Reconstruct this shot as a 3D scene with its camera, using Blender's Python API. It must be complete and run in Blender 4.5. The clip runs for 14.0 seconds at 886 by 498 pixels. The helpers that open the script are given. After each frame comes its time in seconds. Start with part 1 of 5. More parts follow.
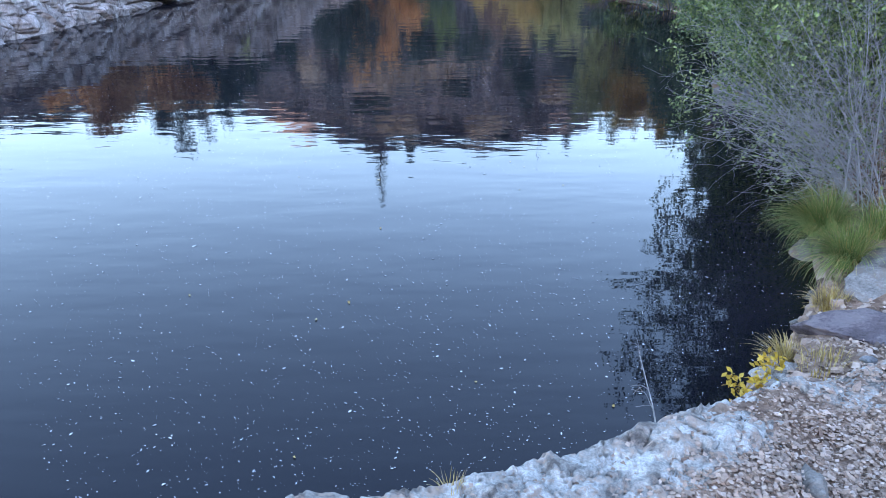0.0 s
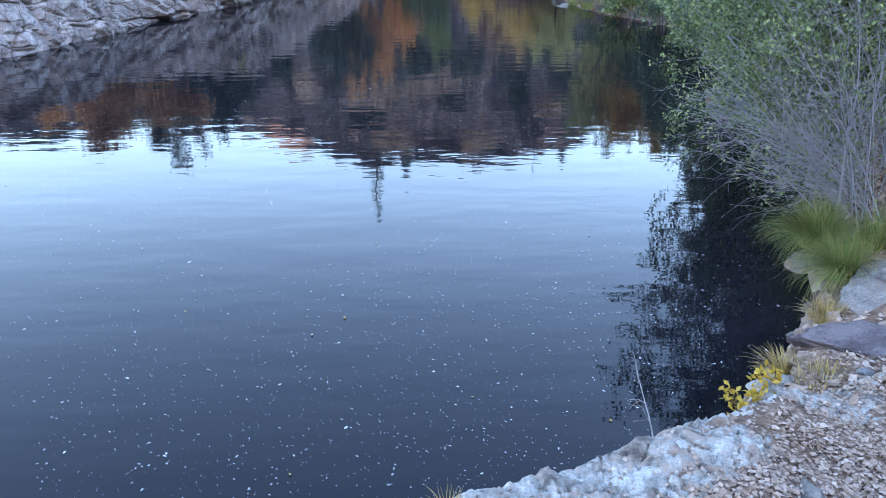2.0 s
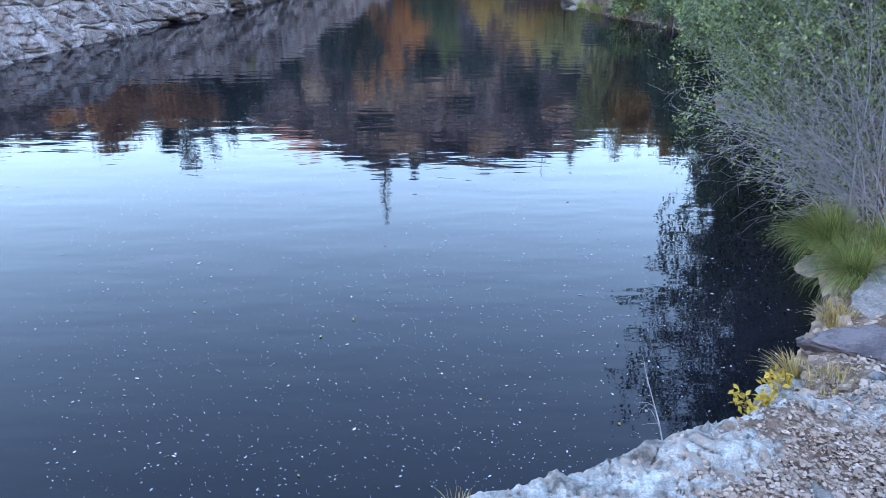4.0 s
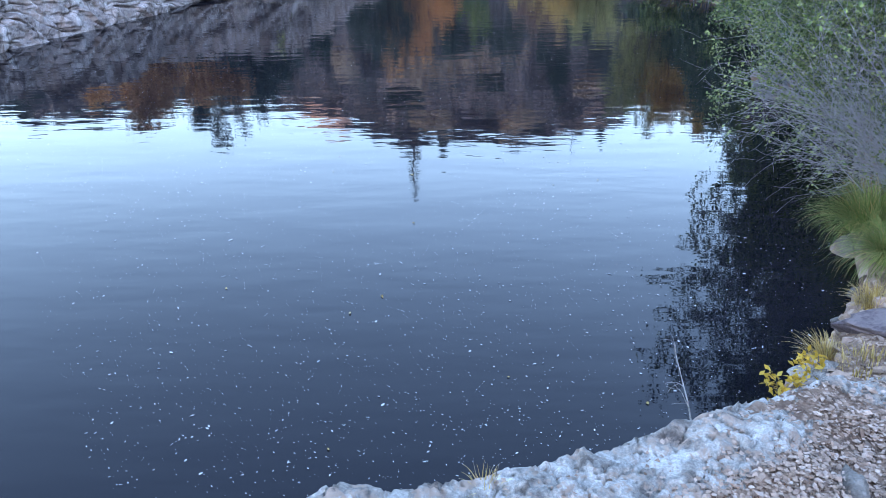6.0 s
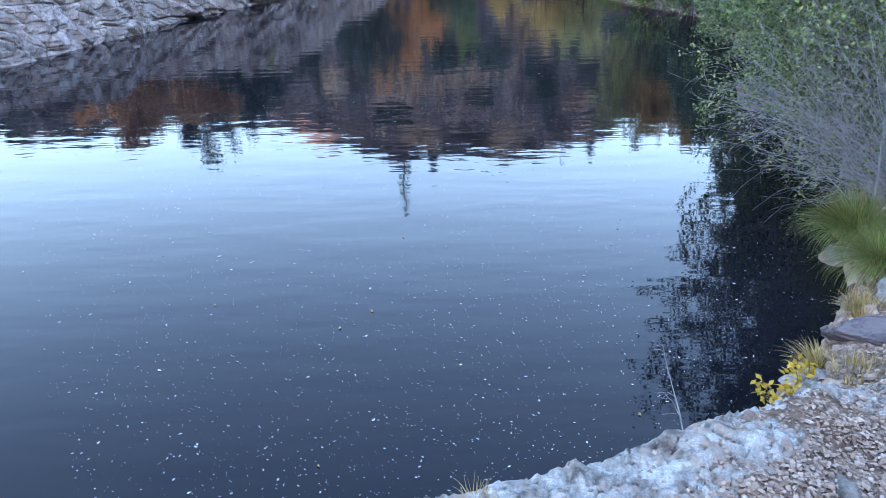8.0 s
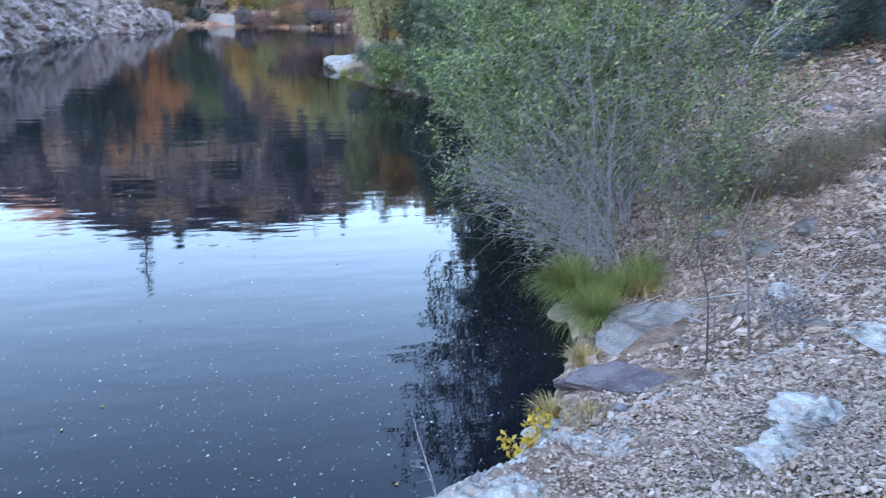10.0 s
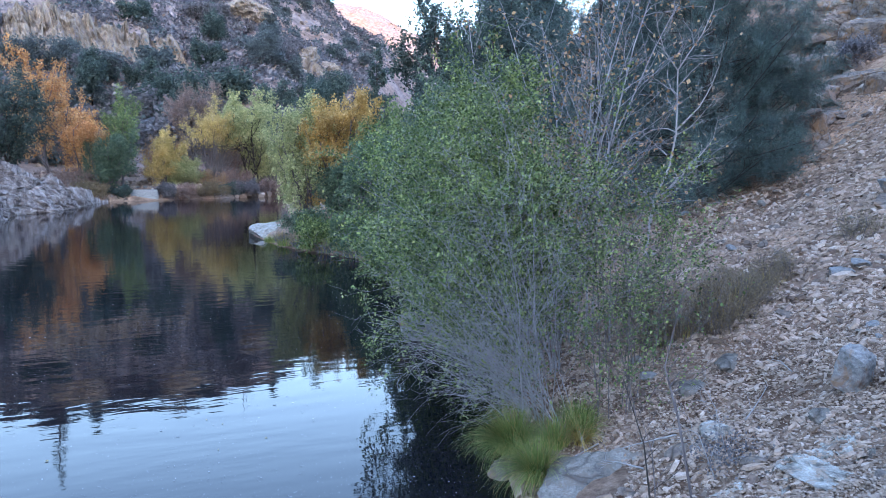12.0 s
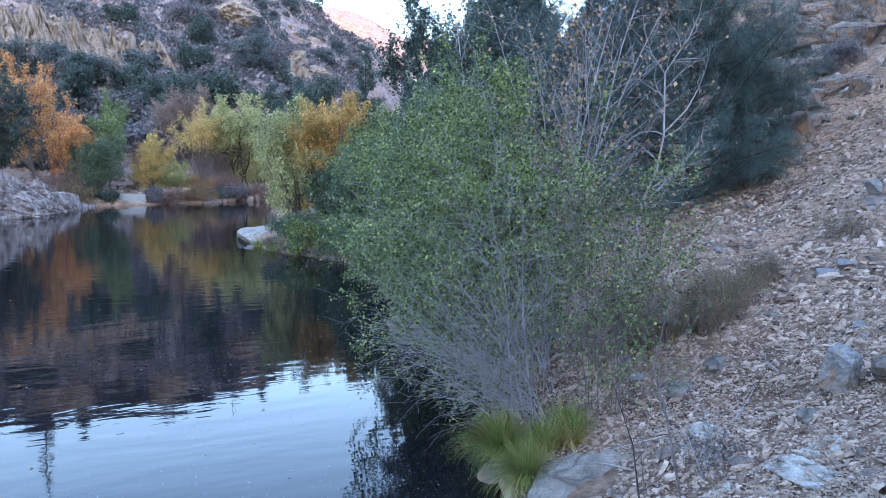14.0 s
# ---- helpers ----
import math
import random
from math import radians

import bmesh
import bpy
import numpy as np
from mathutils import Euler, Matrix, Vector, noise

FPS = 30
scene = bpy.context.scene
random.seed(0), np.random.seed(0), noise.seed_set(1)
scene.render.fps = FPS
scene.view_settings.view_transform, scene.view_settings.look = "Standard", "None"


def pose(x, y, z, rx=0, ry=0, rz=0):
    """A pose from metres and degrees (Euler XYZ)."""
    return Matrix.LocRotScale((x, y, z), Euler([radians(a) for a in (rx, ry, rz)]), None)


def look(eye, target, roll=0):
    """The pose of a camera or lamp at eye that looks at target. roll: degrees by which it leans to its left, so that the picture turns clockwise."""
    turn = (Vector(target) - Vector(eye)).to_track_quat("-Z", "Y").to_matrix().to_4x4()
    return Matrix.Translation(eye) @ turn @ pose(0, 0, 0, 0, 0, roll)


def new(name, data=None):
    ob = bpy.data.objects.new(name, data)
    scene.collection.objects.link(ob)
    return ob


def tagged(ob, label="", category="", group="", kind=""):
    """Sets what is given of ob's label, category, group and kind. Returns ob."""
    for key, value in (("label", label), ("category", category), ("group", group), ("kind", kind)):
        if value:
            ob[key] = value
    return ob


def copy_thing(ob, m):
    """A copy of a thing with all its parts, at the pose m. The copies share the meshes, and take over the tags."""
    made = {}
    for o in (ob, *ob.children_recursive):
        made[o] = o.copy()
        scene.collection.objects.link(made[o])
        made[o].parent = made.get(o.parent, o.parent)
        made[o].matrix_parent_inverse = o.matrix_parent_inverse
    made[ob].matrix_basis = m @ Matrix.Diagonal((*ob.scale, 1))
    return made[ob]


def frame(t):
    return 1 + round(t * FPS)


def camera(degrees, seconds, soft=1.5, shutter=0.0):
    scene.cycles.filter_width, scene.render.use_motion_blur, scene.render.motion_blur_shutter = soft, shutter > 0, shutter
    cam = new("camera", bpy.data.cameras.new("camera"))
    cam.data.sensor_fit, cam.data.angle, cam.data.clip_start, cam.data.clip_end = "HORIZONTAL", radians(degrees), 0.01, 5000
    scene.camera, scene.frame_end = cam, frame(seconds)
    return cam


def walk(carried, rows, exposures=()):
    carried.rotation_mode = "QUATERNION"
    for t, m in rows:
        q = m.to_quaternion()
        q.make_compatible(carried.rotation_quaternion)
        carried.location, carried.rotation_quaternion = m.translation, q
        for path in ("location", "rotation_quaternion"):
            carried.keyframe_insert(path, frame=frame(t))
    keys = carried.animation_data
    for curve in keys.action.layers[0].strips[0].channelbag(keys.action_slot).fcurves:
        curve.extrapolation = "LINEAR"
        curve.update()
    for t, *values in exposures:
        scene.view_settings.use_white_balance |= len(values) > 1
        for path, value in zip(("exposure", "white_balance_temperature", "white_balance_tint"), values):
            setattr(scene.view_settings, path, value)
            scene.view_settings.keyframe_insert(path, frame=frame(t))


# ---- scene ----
cam = camera(63.07, 14.0, 0.5, 0.25)
PATH = [
    (0.0, pose(0.001, 0.001, 3.000, 64.23, 0.44, -0.00)),
    (0.5, pose(-0.003, 0.000, 3.002, 64.48, 0.46, -0.12)),
    (1.0, pose(-0.001, 0.000, 3.003, 64.81, 0.50, -0.29)),
    (1.5, pose(0.003, 0.004, 3.003, 65.10, 0.54, -0.37)),
    (2.0, pose(0.006, 0.005, 3.001, 65.36, 0.62, -0.40)),
    (2.5, pose(0.002, 0.003, 3.000, 65.59, 0.55, -0.43)),
    (3.0, pose(-0.000, 0.003, 3.001, 65.77, 0.55, -0.41)),
    (5.5, pose(-0.004, -0.001, 3.001, 64.39, 1.16, 2.05)),
    (6.0, pose(-0.003, -0.002, 3.001, 63.86, 1.35, 2.43)),
    (6.5, pose(-0.003, -0.007, 3.004, 63.66, 1.42, 2.55)),
    (7.0, pose(-0.001, -0.012, 3.013, 63.94, 1.77, 2.37)),
    (7.2, pose(0.003, -0.012, 3.010, 64.14, 1.92, 2.24)),
    (9.3, pose(0.019, 0.048, 2.946, 65.92, 0.25, -3.94)),
    (9.5, pose(0.058, 0.040, 2.947, 66.17, -0.22, -6.12)),
    (10.0, pose(0.073, 0.048, 2.972, 70.93, -2.98, -17.27)),
    (10.5, pose(0.108, 0.040, 3.003, 74.24, -1.34, -20.88)),
    (11.0, pose(0.120, 0.042, 3.012, 78.27, -0.95, -22.43)),
    (11.5, pose(0.117, 0.036, 3.019, 82.23, -0.66, -22.93)),
    (12.0, pose(0.099, 0.025, 3.029, 83.35, -0.29, -23.43)),
    (12.5, pose(0.099, 0.024, 3.028, 83.57, -0.12, -23.73)),
    (13.0, pose(0.104, 0.029, 3.028, 83.55, -0.04, -23.88)),
    (13.5, pose(0.113, 0.035, 3.023, 83.57, -0.10, -24.04)),
    (14.0, pose(0.112, 0.033, 3.017, 83.64, -0.15, -24.29)),
]
walk(cam, PATH, ((0.0, 4.08, 6850, 26), (9.5, 4.08, 6850, 26), (10.5, 4.26, 6950, 26), (11.55, 4.3, 6650, 24.5), (12.0, 3.84, 6550, 24), (14.0, 3.84, 6550, 24)))

# ---------------------------------------------------------------- light
SUN_EL, SUN_AZ = radians(6.5), radians(196.0)
world = bpy.data.worlds.new("sky_world")
scene.world = world
world.use_nodes = True
wn = world.node_tree.nodes
sky = wn.new("ShaderNodeTexSky")
sky.sky_type = "NISHITA"
sky.sun_disc = False
sky.sun_elevation, sky.sun_rotation = SUN_EL, SUN_AZ
sky.air_density, sky.dust_density, sky.ozone_density = 1.0, 0.8, 2.2
world.node_tree.links.new(sky.outputs[0], wn["Background"].inputs[0])
wn["Background"].inputs[1].default_value = 0.15
sun = new("sun", bpy.data.lights.new("sun", "SUN"))
sun.data.energy, sun.data.angle, sun.data.color = 0.9, radians(0.5), (1.0, 0.62, 0.34)
sun_dir = Vector((math.sin(SUN_AZ) * math.cos(SUN_EL), math.cos(SUN_AZ) * math.cos(SUN_EL), math.sin(SUN_EL)))
sun.matrix_world = look(sun_dir * 400, (0, 0, 0))


# ---------------------------------------------------------------- materials
def mat(name, rough=0.9, spec=0.3):
    m = bpy.data.materials.new(name)
    m.use_nodes = True
    b = m.node_tree.nodes["Principled BSDF"]
    b.inputs["Roughness"].default_value = rough
    b.inputs["Specular IOR Level"].default_value = spec
    return m, m.node_tree, b


def ramp_node(nt, fac, stops):
    r = nt.nodes.new("ShaderNodeValToRGB")
    els = r.color_ramp.elements
    while len(els) < len(stops):
        els.new(0.5)
    for e, (p, c) in zip(els, stops):
        e.position, e.color = p, (*c, 1)
    nt.links.new(fac, r.inputs[0])
    return r.outputs[0]


def noise_node(nt, scale, detail=5.0, rough=0.6, vec=None, distort=0.0):
    n = nt.nodes.new("ShaderNodeTexNoise")
    n.inputs["Scale"].default_value, n.inputs["Detail"].default_value = scale, detail
    n.inputs["Roughness"].default_value, n.inputs["Distortion"].default_value = rough, distort
    if vec is not None:
        nt.links.new(vec, n.inputs["Vector"])
    return n.outputs["Fac"]


def coords(nt, scale=(1, 1, 1), turn=(0, 0, 0)):
    t, m = nt.nodes.new("ShaderNodeTexCoord"), nt.nodes.new("ShaderNodeMapping")
    m.inputs["Scale"].default_value = scale
    m.inputs["Rotation"].default_value = [radians(a) for a in turn]
    if any(turn):
        m.vector_type = "TEXTURE"
        m.inputs["Scale"].default_value = [1 / a for a in scale]
    nt.links.new(t.outputs["Object"], m.inputs["Vector"])
    return m.outputs["Vector"]


def mix_node(nt, fac, a, b, mode="MIX"):
    m = nt.nodes.new("ShaderNodeMix")
    m.data_type, m.blend_type = "RGBA", mode
    if isinstance(fac, (int, float)):
        m.inputs[0].default_value = fac
    else:
        nt.links.new(fac, m.inputs[0])
    nt.links.new(a, m.inputs[6])
    nt.links.new(b, m.inputs[7])
    return m.outputs[2]


def bump_node(nt, bsdf, height, strength, dist):
    b = nt.nodes.new("ShaderNodeBump")
    b.inputs["Strength"].default_value, b.inputs["Distance"].default_value = strength, dist
    nt.links.new(height, b.inputs["Height"])
    nt.links.new(b.outputs[0], bsdf.inputs["Normal"])


def rock_mat(name, dark, mid, light, scale=1.0, stain=None, strat=(1, 1, 1), turn=(0, 0, 0), bump=0.6, cracks=0.0, sharp=0.19):
    m, nt, b = mat(name, 0.92, 0.25)
    v = coords(nt, strat, turn)
    big = ramp_node(nt, noise_node(nt, 1.6 * scale, 6, 0.62, v, 0.4), [(0.49 - sharp, dark), (0.49, mid), (0.49 + sharp, light)])
    fine = ramp_node(nt, noise_node(nt, 22 * scale, 5, 0.7, v), [(0.3, (0.45, 0.45, 0.46)), (0.55, (0.85, 0.85, 0.85)), (0.75, (1.2, 1.18, 1.15))])
    col = mix_node(nt, 1.0, big, fine, "MULTIPLY")
    if stain:
        f = ramp_node(nt, noise_node(nt, 3.1 * scale, 7, 0.7, v, 0.8), [(0.5, (0, 0, 0)), (0.62, (1, 1, 1))])
        s = nt.nodes.new("ShaderNodeRGB")
        s.outputs[0].default_value = (*stain, 1)
        col = mix_node(nt, f, col, s.outputs[0])
    height = noise_node(nt, 14 * scale, 8, 0.7, v)
    if cracks:
        wob = nt.nodes.new("ShaderNodeTexNoise")
        wob.inputs["Scale"].default_value = cracks * 1.3
        nt.links.new(v, wob.inputs["Vector"])
        sh = nt.nodes.new("ShaderNodeVectorMath")
        sh.operation = "MULTIPLY_ADD"
        sh.inputs[1].default_value = (2.2 / cracks, 2.2 / cracks, 2.2 / cracks)
        nt.links.new(wob.outputs["Color"], sh.inputs[0])
        nt.links.new(v, sh.inputs[2])
        vo = nt.nodes.new("ShaderNodeTexVoronoi")
        vo.feature = "DISTANCE_TO_EDGE"
        vo.inputs["Scale"].default_value = cracks
        nt.links.new(sh.outputs[0], vo.inputs["Vector"])
        line = ramp_node(nt, vo.outputs["Distance"], [(0.0, (0.5, 0.48, 0.47)), (0.05, (0.9, 0.9, 0.9)), (0.11, (1, 1, 1))])
        col = mix_node(nt, 1.0, col, line, "MULTIPLY")
        height = mix_node(nt, 0.5, height, line)
    nt.links.new(col, b.inputs["Base Color"])
    bump_node(nt, b, height, bump, 0.03 / scale)
    return m


def leaf_mat(name, c1, c2, c3, trans=0.35, rough=0.55):
    m, nt, b = mat(name, rough, 0.25)
    g = nt.nodes.new("ShaderNodeNewGeometry")
    col = ramp_node(nt, g.outputs["Random Per Island"], [(0.0, c1), (0.55, c2), (1.0, c3)])
    v = coords(nt)
    patch = ramp_node(nt, noise_node(nt, 1.3, 3, 0.6, v), [(0.3, (0.7, 0.72, 0.75)), (0.7, (1.2, 1.18, 1.1))])
    col = mix_node(nt, 1.0, col, patch, "MULTIPLY")
    nt.links.new(col, b.inputs["Base Color"])
    t = nt.nodes.new("ShaderNodeBsdfTranslucent")
    nt.links.new(col, t.inputs[0])
    mx = nt.nodes.new("ShaderNodeMixShader")
    mx.inputs[0].default_value = trans
    out = nt.nodes["Material Output"]
    nt.links.new(b.outputs[0], mx.inputs[1])
    nt.links.new(t.outputs[0], mx.inputs[2])
    nt.links.new(mx.outputs[0], out.inputs[0])
    return m


def bark_mat(name, c1, c2, scale=1.0):
    m, nt, b = mat(name, 0.85, 0.25)
    v = coords(nt, (6 * scale, 6 * scale, 1.5 * scale))
    nt.links.new(ramp_node(nt, noise_node(nt, 3, 6, 0.65, v), [(0.3, c1), (0.7, c2)]), b.inputs["Base Color"])
    bump_node(nt, b, noise_node(nt, 9, 6, 0.7, v), 0.5, 0.01)
    return m


def chip_mat(name, c):
    m, nt, b = mat(name, 0.85, 0.3)
    g = nt.nodes.new("ShaderNodeNewGeometry")
    col = ramp_node(nt, g.outputs["Random Per Island"], [(i / (len(c) - 1), k) for i, k in enumerate(c)])
    fine = ramp_node(nt, noise_node(nt, 30, 5, 0.7, coords(nt)), [(0.3, (0.6, 0.6, 0.6)), (0.7, (1.15, 1.15, 1.15))])
    nt.links.new(mix_node(nt, 1.0, col, fine, "MULTIPLY"), b.inputs["Base Color"])
    return m


# ground: gravel and soil near, scrub-covered rock with haze in its colour on the hills
M_GROUND, nt, b = mat("gravel_soil", 0.95, 0.2)
v = coords(nt)
c_near = ramp_node(nt, noise_node(nt, 9, 8, 0.72, v), [(0.3, (0.15, 0.104, 0.08)), (0.5, (0.34, 0.248, 0.193)), (0.68, (0.54, 0.425, 0.35))])
c_mid = ramp_node(nt, noise_node(nt, 0.5, 11, 0.76, v), [(0.38, (0.42, 0.37, 0.34)), (0.5, (0.85, 0.82, 0.8)), (0.64, (1.3, 1.25, 1.2))])
c_big = ramp_node(nt, noise_node(nt, 0.06, 6, 0.6, v, 0.5), [(0.38, (0.8, 0.72, 0.68)), (0.5, (1, 0.95, 0.92)), (0.62, (1.2, 1.0, 0.82))])
c_soil = mix_node(nt, 1.0, mix_node(nt, 1.0, c_near, c_mid, "MULTIPLY"), c_big, "MULTIPLY")
c_hill_haze = ramp_node(nt, noise_node(nt, 0.35, 12, 0.78, coords(nt, (1, 1, 1.6)), 0.3), [(0.36, (0.095, 0.08, 0.08)), (0.47, (0.22, 0.184, 0.178)), (0.56, (0.335, 0.277, 0.255)), (0.70, (0.48, 0.405, 0.355))])
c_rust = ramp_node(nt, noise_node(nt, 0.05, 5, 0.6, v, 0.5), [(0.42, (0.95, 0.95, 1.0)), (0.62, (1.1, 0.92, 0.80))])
# from y 72 to 82 the soil gives way to bluer tones with distance haze painted in
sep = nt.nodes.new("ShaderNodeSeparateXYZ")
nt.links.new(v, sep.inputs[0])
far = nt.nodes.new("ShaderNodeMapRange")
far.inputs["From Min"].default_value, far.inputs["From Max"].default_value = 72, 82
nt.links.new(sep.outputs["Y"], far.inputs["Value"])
nt.links.new(mix_node(nt, far.outputs[0], c_soil, mix_node(nt, 1.0, c_hill_haze, c_rust, "MULTIPLY")), b.inputs["Base Color"])
bump_node(nt, b, noise_node(nt, 11, 10, 0.72, v), 0.9, 0.06)

M_WATER, nt, b = mat("pond_water", 0.02, 0.37)
b.inputs["Base Color"].default_value = (0.0042, 0.0048, 0.0082, 1)
b.inputs["IOR"].default_value = 1.333
w1 = noise_node(nt, 1.9, 3, 0.5, coords(nt, (0.5, 1.5, 1)))
w2 = noise_node(nt, 0.32, 2, 0.5, coords(nt, (0.5, 1.6, 1)))
add = nt.nodes.new("ShaderNodeMath")
add.operation = "MULTIPLY_ADD"
add.inputs[1].default_value = 0.8
nt.links.new(w2, add.inputs[0])
nt.links.new(w1, add.inputs[2])
bump_node(nt, b, add.outputs[0], 0.042, 0.1)

M_LEDGE = rock_mat("lichen_rock", (0.14, 0.12, 0.105), (0.40, 0.38, 0.34), (0.60, 0.58, 0.535), 4.0, (0.34, 0.255, 0.20), bump=0.8, sharp=0.13)
M_SLAB = rock_mat("slab_rock", (0.16, 0.145, 0.13), (0.24, 0.22, 0.195), (0.34, 0.315, 0.28), 2.0, (0.19, 0.155, 0.13), sharp=0.12, cracks=0.9)
M_CLIFF = rock_mat("cliff_rock", (0.19, 0.15, 0.138), (0.45, 0.375, 0.345), (0.66, 0.575, 0.535), 0.8, (0.31, 0.235, 0.20), (0.9, 1.9, 0.55), (-34, 0, 0), 1.0, 0.75, 0.14)
M_BOULDER = rock_mat("boulder_rock", (0.15, 0.15, 0.15), (0.29, 0.295, 0.295), (0.42, 0.43, 0.435), 1.5, (0.27, 0.18, 0.13))
M_PURPLE = rock_mat("purple_slab_rock", (0.10, 0.078, 0.082), (0.15, 0.12, 0.125), (0.22, 0.185, 0.185), 1.6, (0.17, 0.14, 0.14), sharp=0.12, bump=0.4)
M_OCHRE = rock_mat("ochre_rock", (0.17, 0.125, 0.10), (0.35, 0.27, 0.20), (0.52, 0.44, 0.35), 0.45, (0.26, 0.225, 0.21), (1.5, 1.5, 0.4), (0, 16, 0), 1.0, 0.0)
M_CRAG = rock_mat("crag_rock", (0.11, 0.085, 0.07), (0.28, 0.23, 0.20), (0.45, 0.43, 0.42), 0.7, (0.28, 0.17, 0.10), bump=1.0, cracks=1.6)
M_CONC = rock_mat("weir_concrete", (0.26, 0.25, 0.23), (0.32, 0.31, 0.285), (0.38, 0.365, 0.335), 0.5, bump=0.2)
M_CHIP = chip_mat("stone_chips", [(0.11, 0.075, 0.058), (0.42, 0.30, 0.225), (0.50, 0.375, 0.30), (0.165, 0.114, 0.09), (0.37, 0.26, 0.195), (0.46, 0.34, 0.27), (0.60, 0.48, 0.40)])
M_LITTER = chip_mat("leaf_litter", [(0.20, 0.13, 0.092), (0.40, 0.28, 0.205), (0.48, 0.36, 0.285), (0.28, 0.185, 0.132), (0.42, 0.30, 0.232), (0.54, 0.43, 0.36)])
M_DUFF = chip_mat("pine_duff", [(0.14, 0.075, 0.045), (0.26, 0.135, 0.08), (0.34, 0.19, 0.115), (0.20, 0.11, 0.07)])
M_FOAM = chip_mat("foam_fleck", [(0.22, 0.23, 0.24), (0.42, 0.43, 0.44), (0.72, 0.72, 0.72)])
M_STEM = bark_mat("grey_bark", (0.19, 0.183, 0.192), (0.42, 0.405, 0.42))
M_STEMB = bark_mat("brown_bark", (0.105, 0.085, 0.085), (0.235, 0.20, 0.198))
M_PALE = bark_mat("pale_bark", (0.23, 0.215, 0.21), (0.42, 0.40, 0.39))
M_DARK = bark_mat("dark_bark", (0.035, 0.03, 0.027), (0.09, 0.075, 0.065))
L_ALDER = leaf_mat("alder_leaves", (0.045, 0.08, 0.032), (0.16, 0.23, 0.08), (0.38, 0.44, 0.165), 0.16)
L_OAK = leaf_mat("oak_leaves", (0.035, 0.062, 0.058), (0.08, 0.12, 0.108), (0.15, 0.20, 0.17), 0.3)
L_SHRUB = leaf_mat("chaparral_leaves", (0.07, 0.092, 0.098), (0.125, 0.155, 0.16), (0.19, 0.22, 0.215), 0.3)
L_GREYSH = leaf_mat("grey_scrub_leaves", (0.11, 0.105, 0.12), (0.19, 0.18, 0.195), (0.29, 0.27, 0.28), 0.3)
L_ORANGE = leaf_mat("orange_leaves", (0.48, 0.21, 0.09), (0.72, 0.37, 0.16), (0.84, 0.54, 0.27))
L_YELLOW = leaf_mat("yellow_leaves", (0.44, 0.33, 0.11), (0.66, 0.48, 0.18), (0.82, 0.62, 0.30))
L_GOLD = leaf_mat("golden_leaves", (0.42, 0.26, 0.09), (0.66, 0.43, 0.15), (0.82, 0.60, 0.28))
L_WILLOW = leaf_mat("willow_leaves", (0.24, 0.27, 0.13), (0.43, 0.44, 0.21), (0.66, 0.63, 0.32))
L_GREEN = leaf_mat("cottonwood_leaves", (0.10, 0.16, 0.07), (0.20, 0.28, 0.115), (0.37, 0.42, 0.18))
L_TEAL = leaf_mat("coyote_willow_leaves", (0.06, 0.11, 0.075), (0.125, 0.185, 0.12), (0.23, 0.29, 0.18))
L_BROWN = leaf_mat("brown_leaves", (0.19, 0.125, 0.11), (0.32, 0.215, 0.185), (0.44, 0.31, 0.26))
L_RUST = leaf_mat("dry_rust_leaves", (0.30, 0.16, 0.09), (0.46, 0.27, 0.15), (0.60, 0.40, 0.22))
L_PINE = leaf_mat("pine_needles", (0.045, 0.085, 0.084), (0.10, 0.16, 0.154), (0.18, 0.25, 0.235), 0.3)
L_GRASS = leaf_mat("green_sedge", (0.09, 0.15, 0.04), (0.22, 0.295, 0.08), (0.44, 0.46, 0.18), 0.45)
L_STRAW = leaf_mat("straw_grass", (0.36, 0.24, 0.08), (0.54, 0.38, 0.13), (0.66, 0.52, 0.26), 0.3)
L_SEEDLING = leaf_mat("yellow_seedling_leaves", (0.52, 0.32, 0.04), (0.76, 0.48, 0.06), (0.84, 0.60, 0.14), 0.3)
L_TAN = leaf_mat("tan_bunchgrass", (0.19, 0.145, 0.10), (0.29, 0.23, 0.165), (0.40, 0.33, 0.24), 0.3)
L_DRY = leaf_mat("dry_scrub", (0.15, 0.11, 0.07), (0.24, 0.18, 0.11), (0.33, 0.26, 0.16), 0.3)


# ---------------------------------------------------------------- helpers for shape
def lattice(i, j, s):
    h = np.sin(i * 127.1 + j * 311.7 + s * 74.7) * 43758.5453
    return h - np.floor(h)


def vnoise(x, y, s=0):
    xi, yi = np.floor(x), np.floor(y)
    fx, fy = x - xi, y - yi
    fx, fy = fx * fx * (3 - 2 * fx), fy * fy * (3 - 2 * fy)
    a, c = lattice(xi, yi, s), lattice(xi + 1, yi, s)
    d, e = lattice(xi, yi + 1, s), lattice(xi + 1, yi + 1, s)
    return (a * (1 - fx) + c * fx) * (1 - fy) + (d * (1 - fx) + e * fx) * fy - 0.5


def fbm(x, y, s=0, octaves=4, gain=0.5):
    t, a = 0.0, 1.0
    for k in range(octaves):
        t, a = t + a * vnoise(x * 2 ** k, y * 2 ** k, s + k * 7), a * gain
    return t


def smooth(x, a, b):
    t = np.clip((x - a) / (b - a), 0, 1)
    return t * t * (3 - 2 * t)


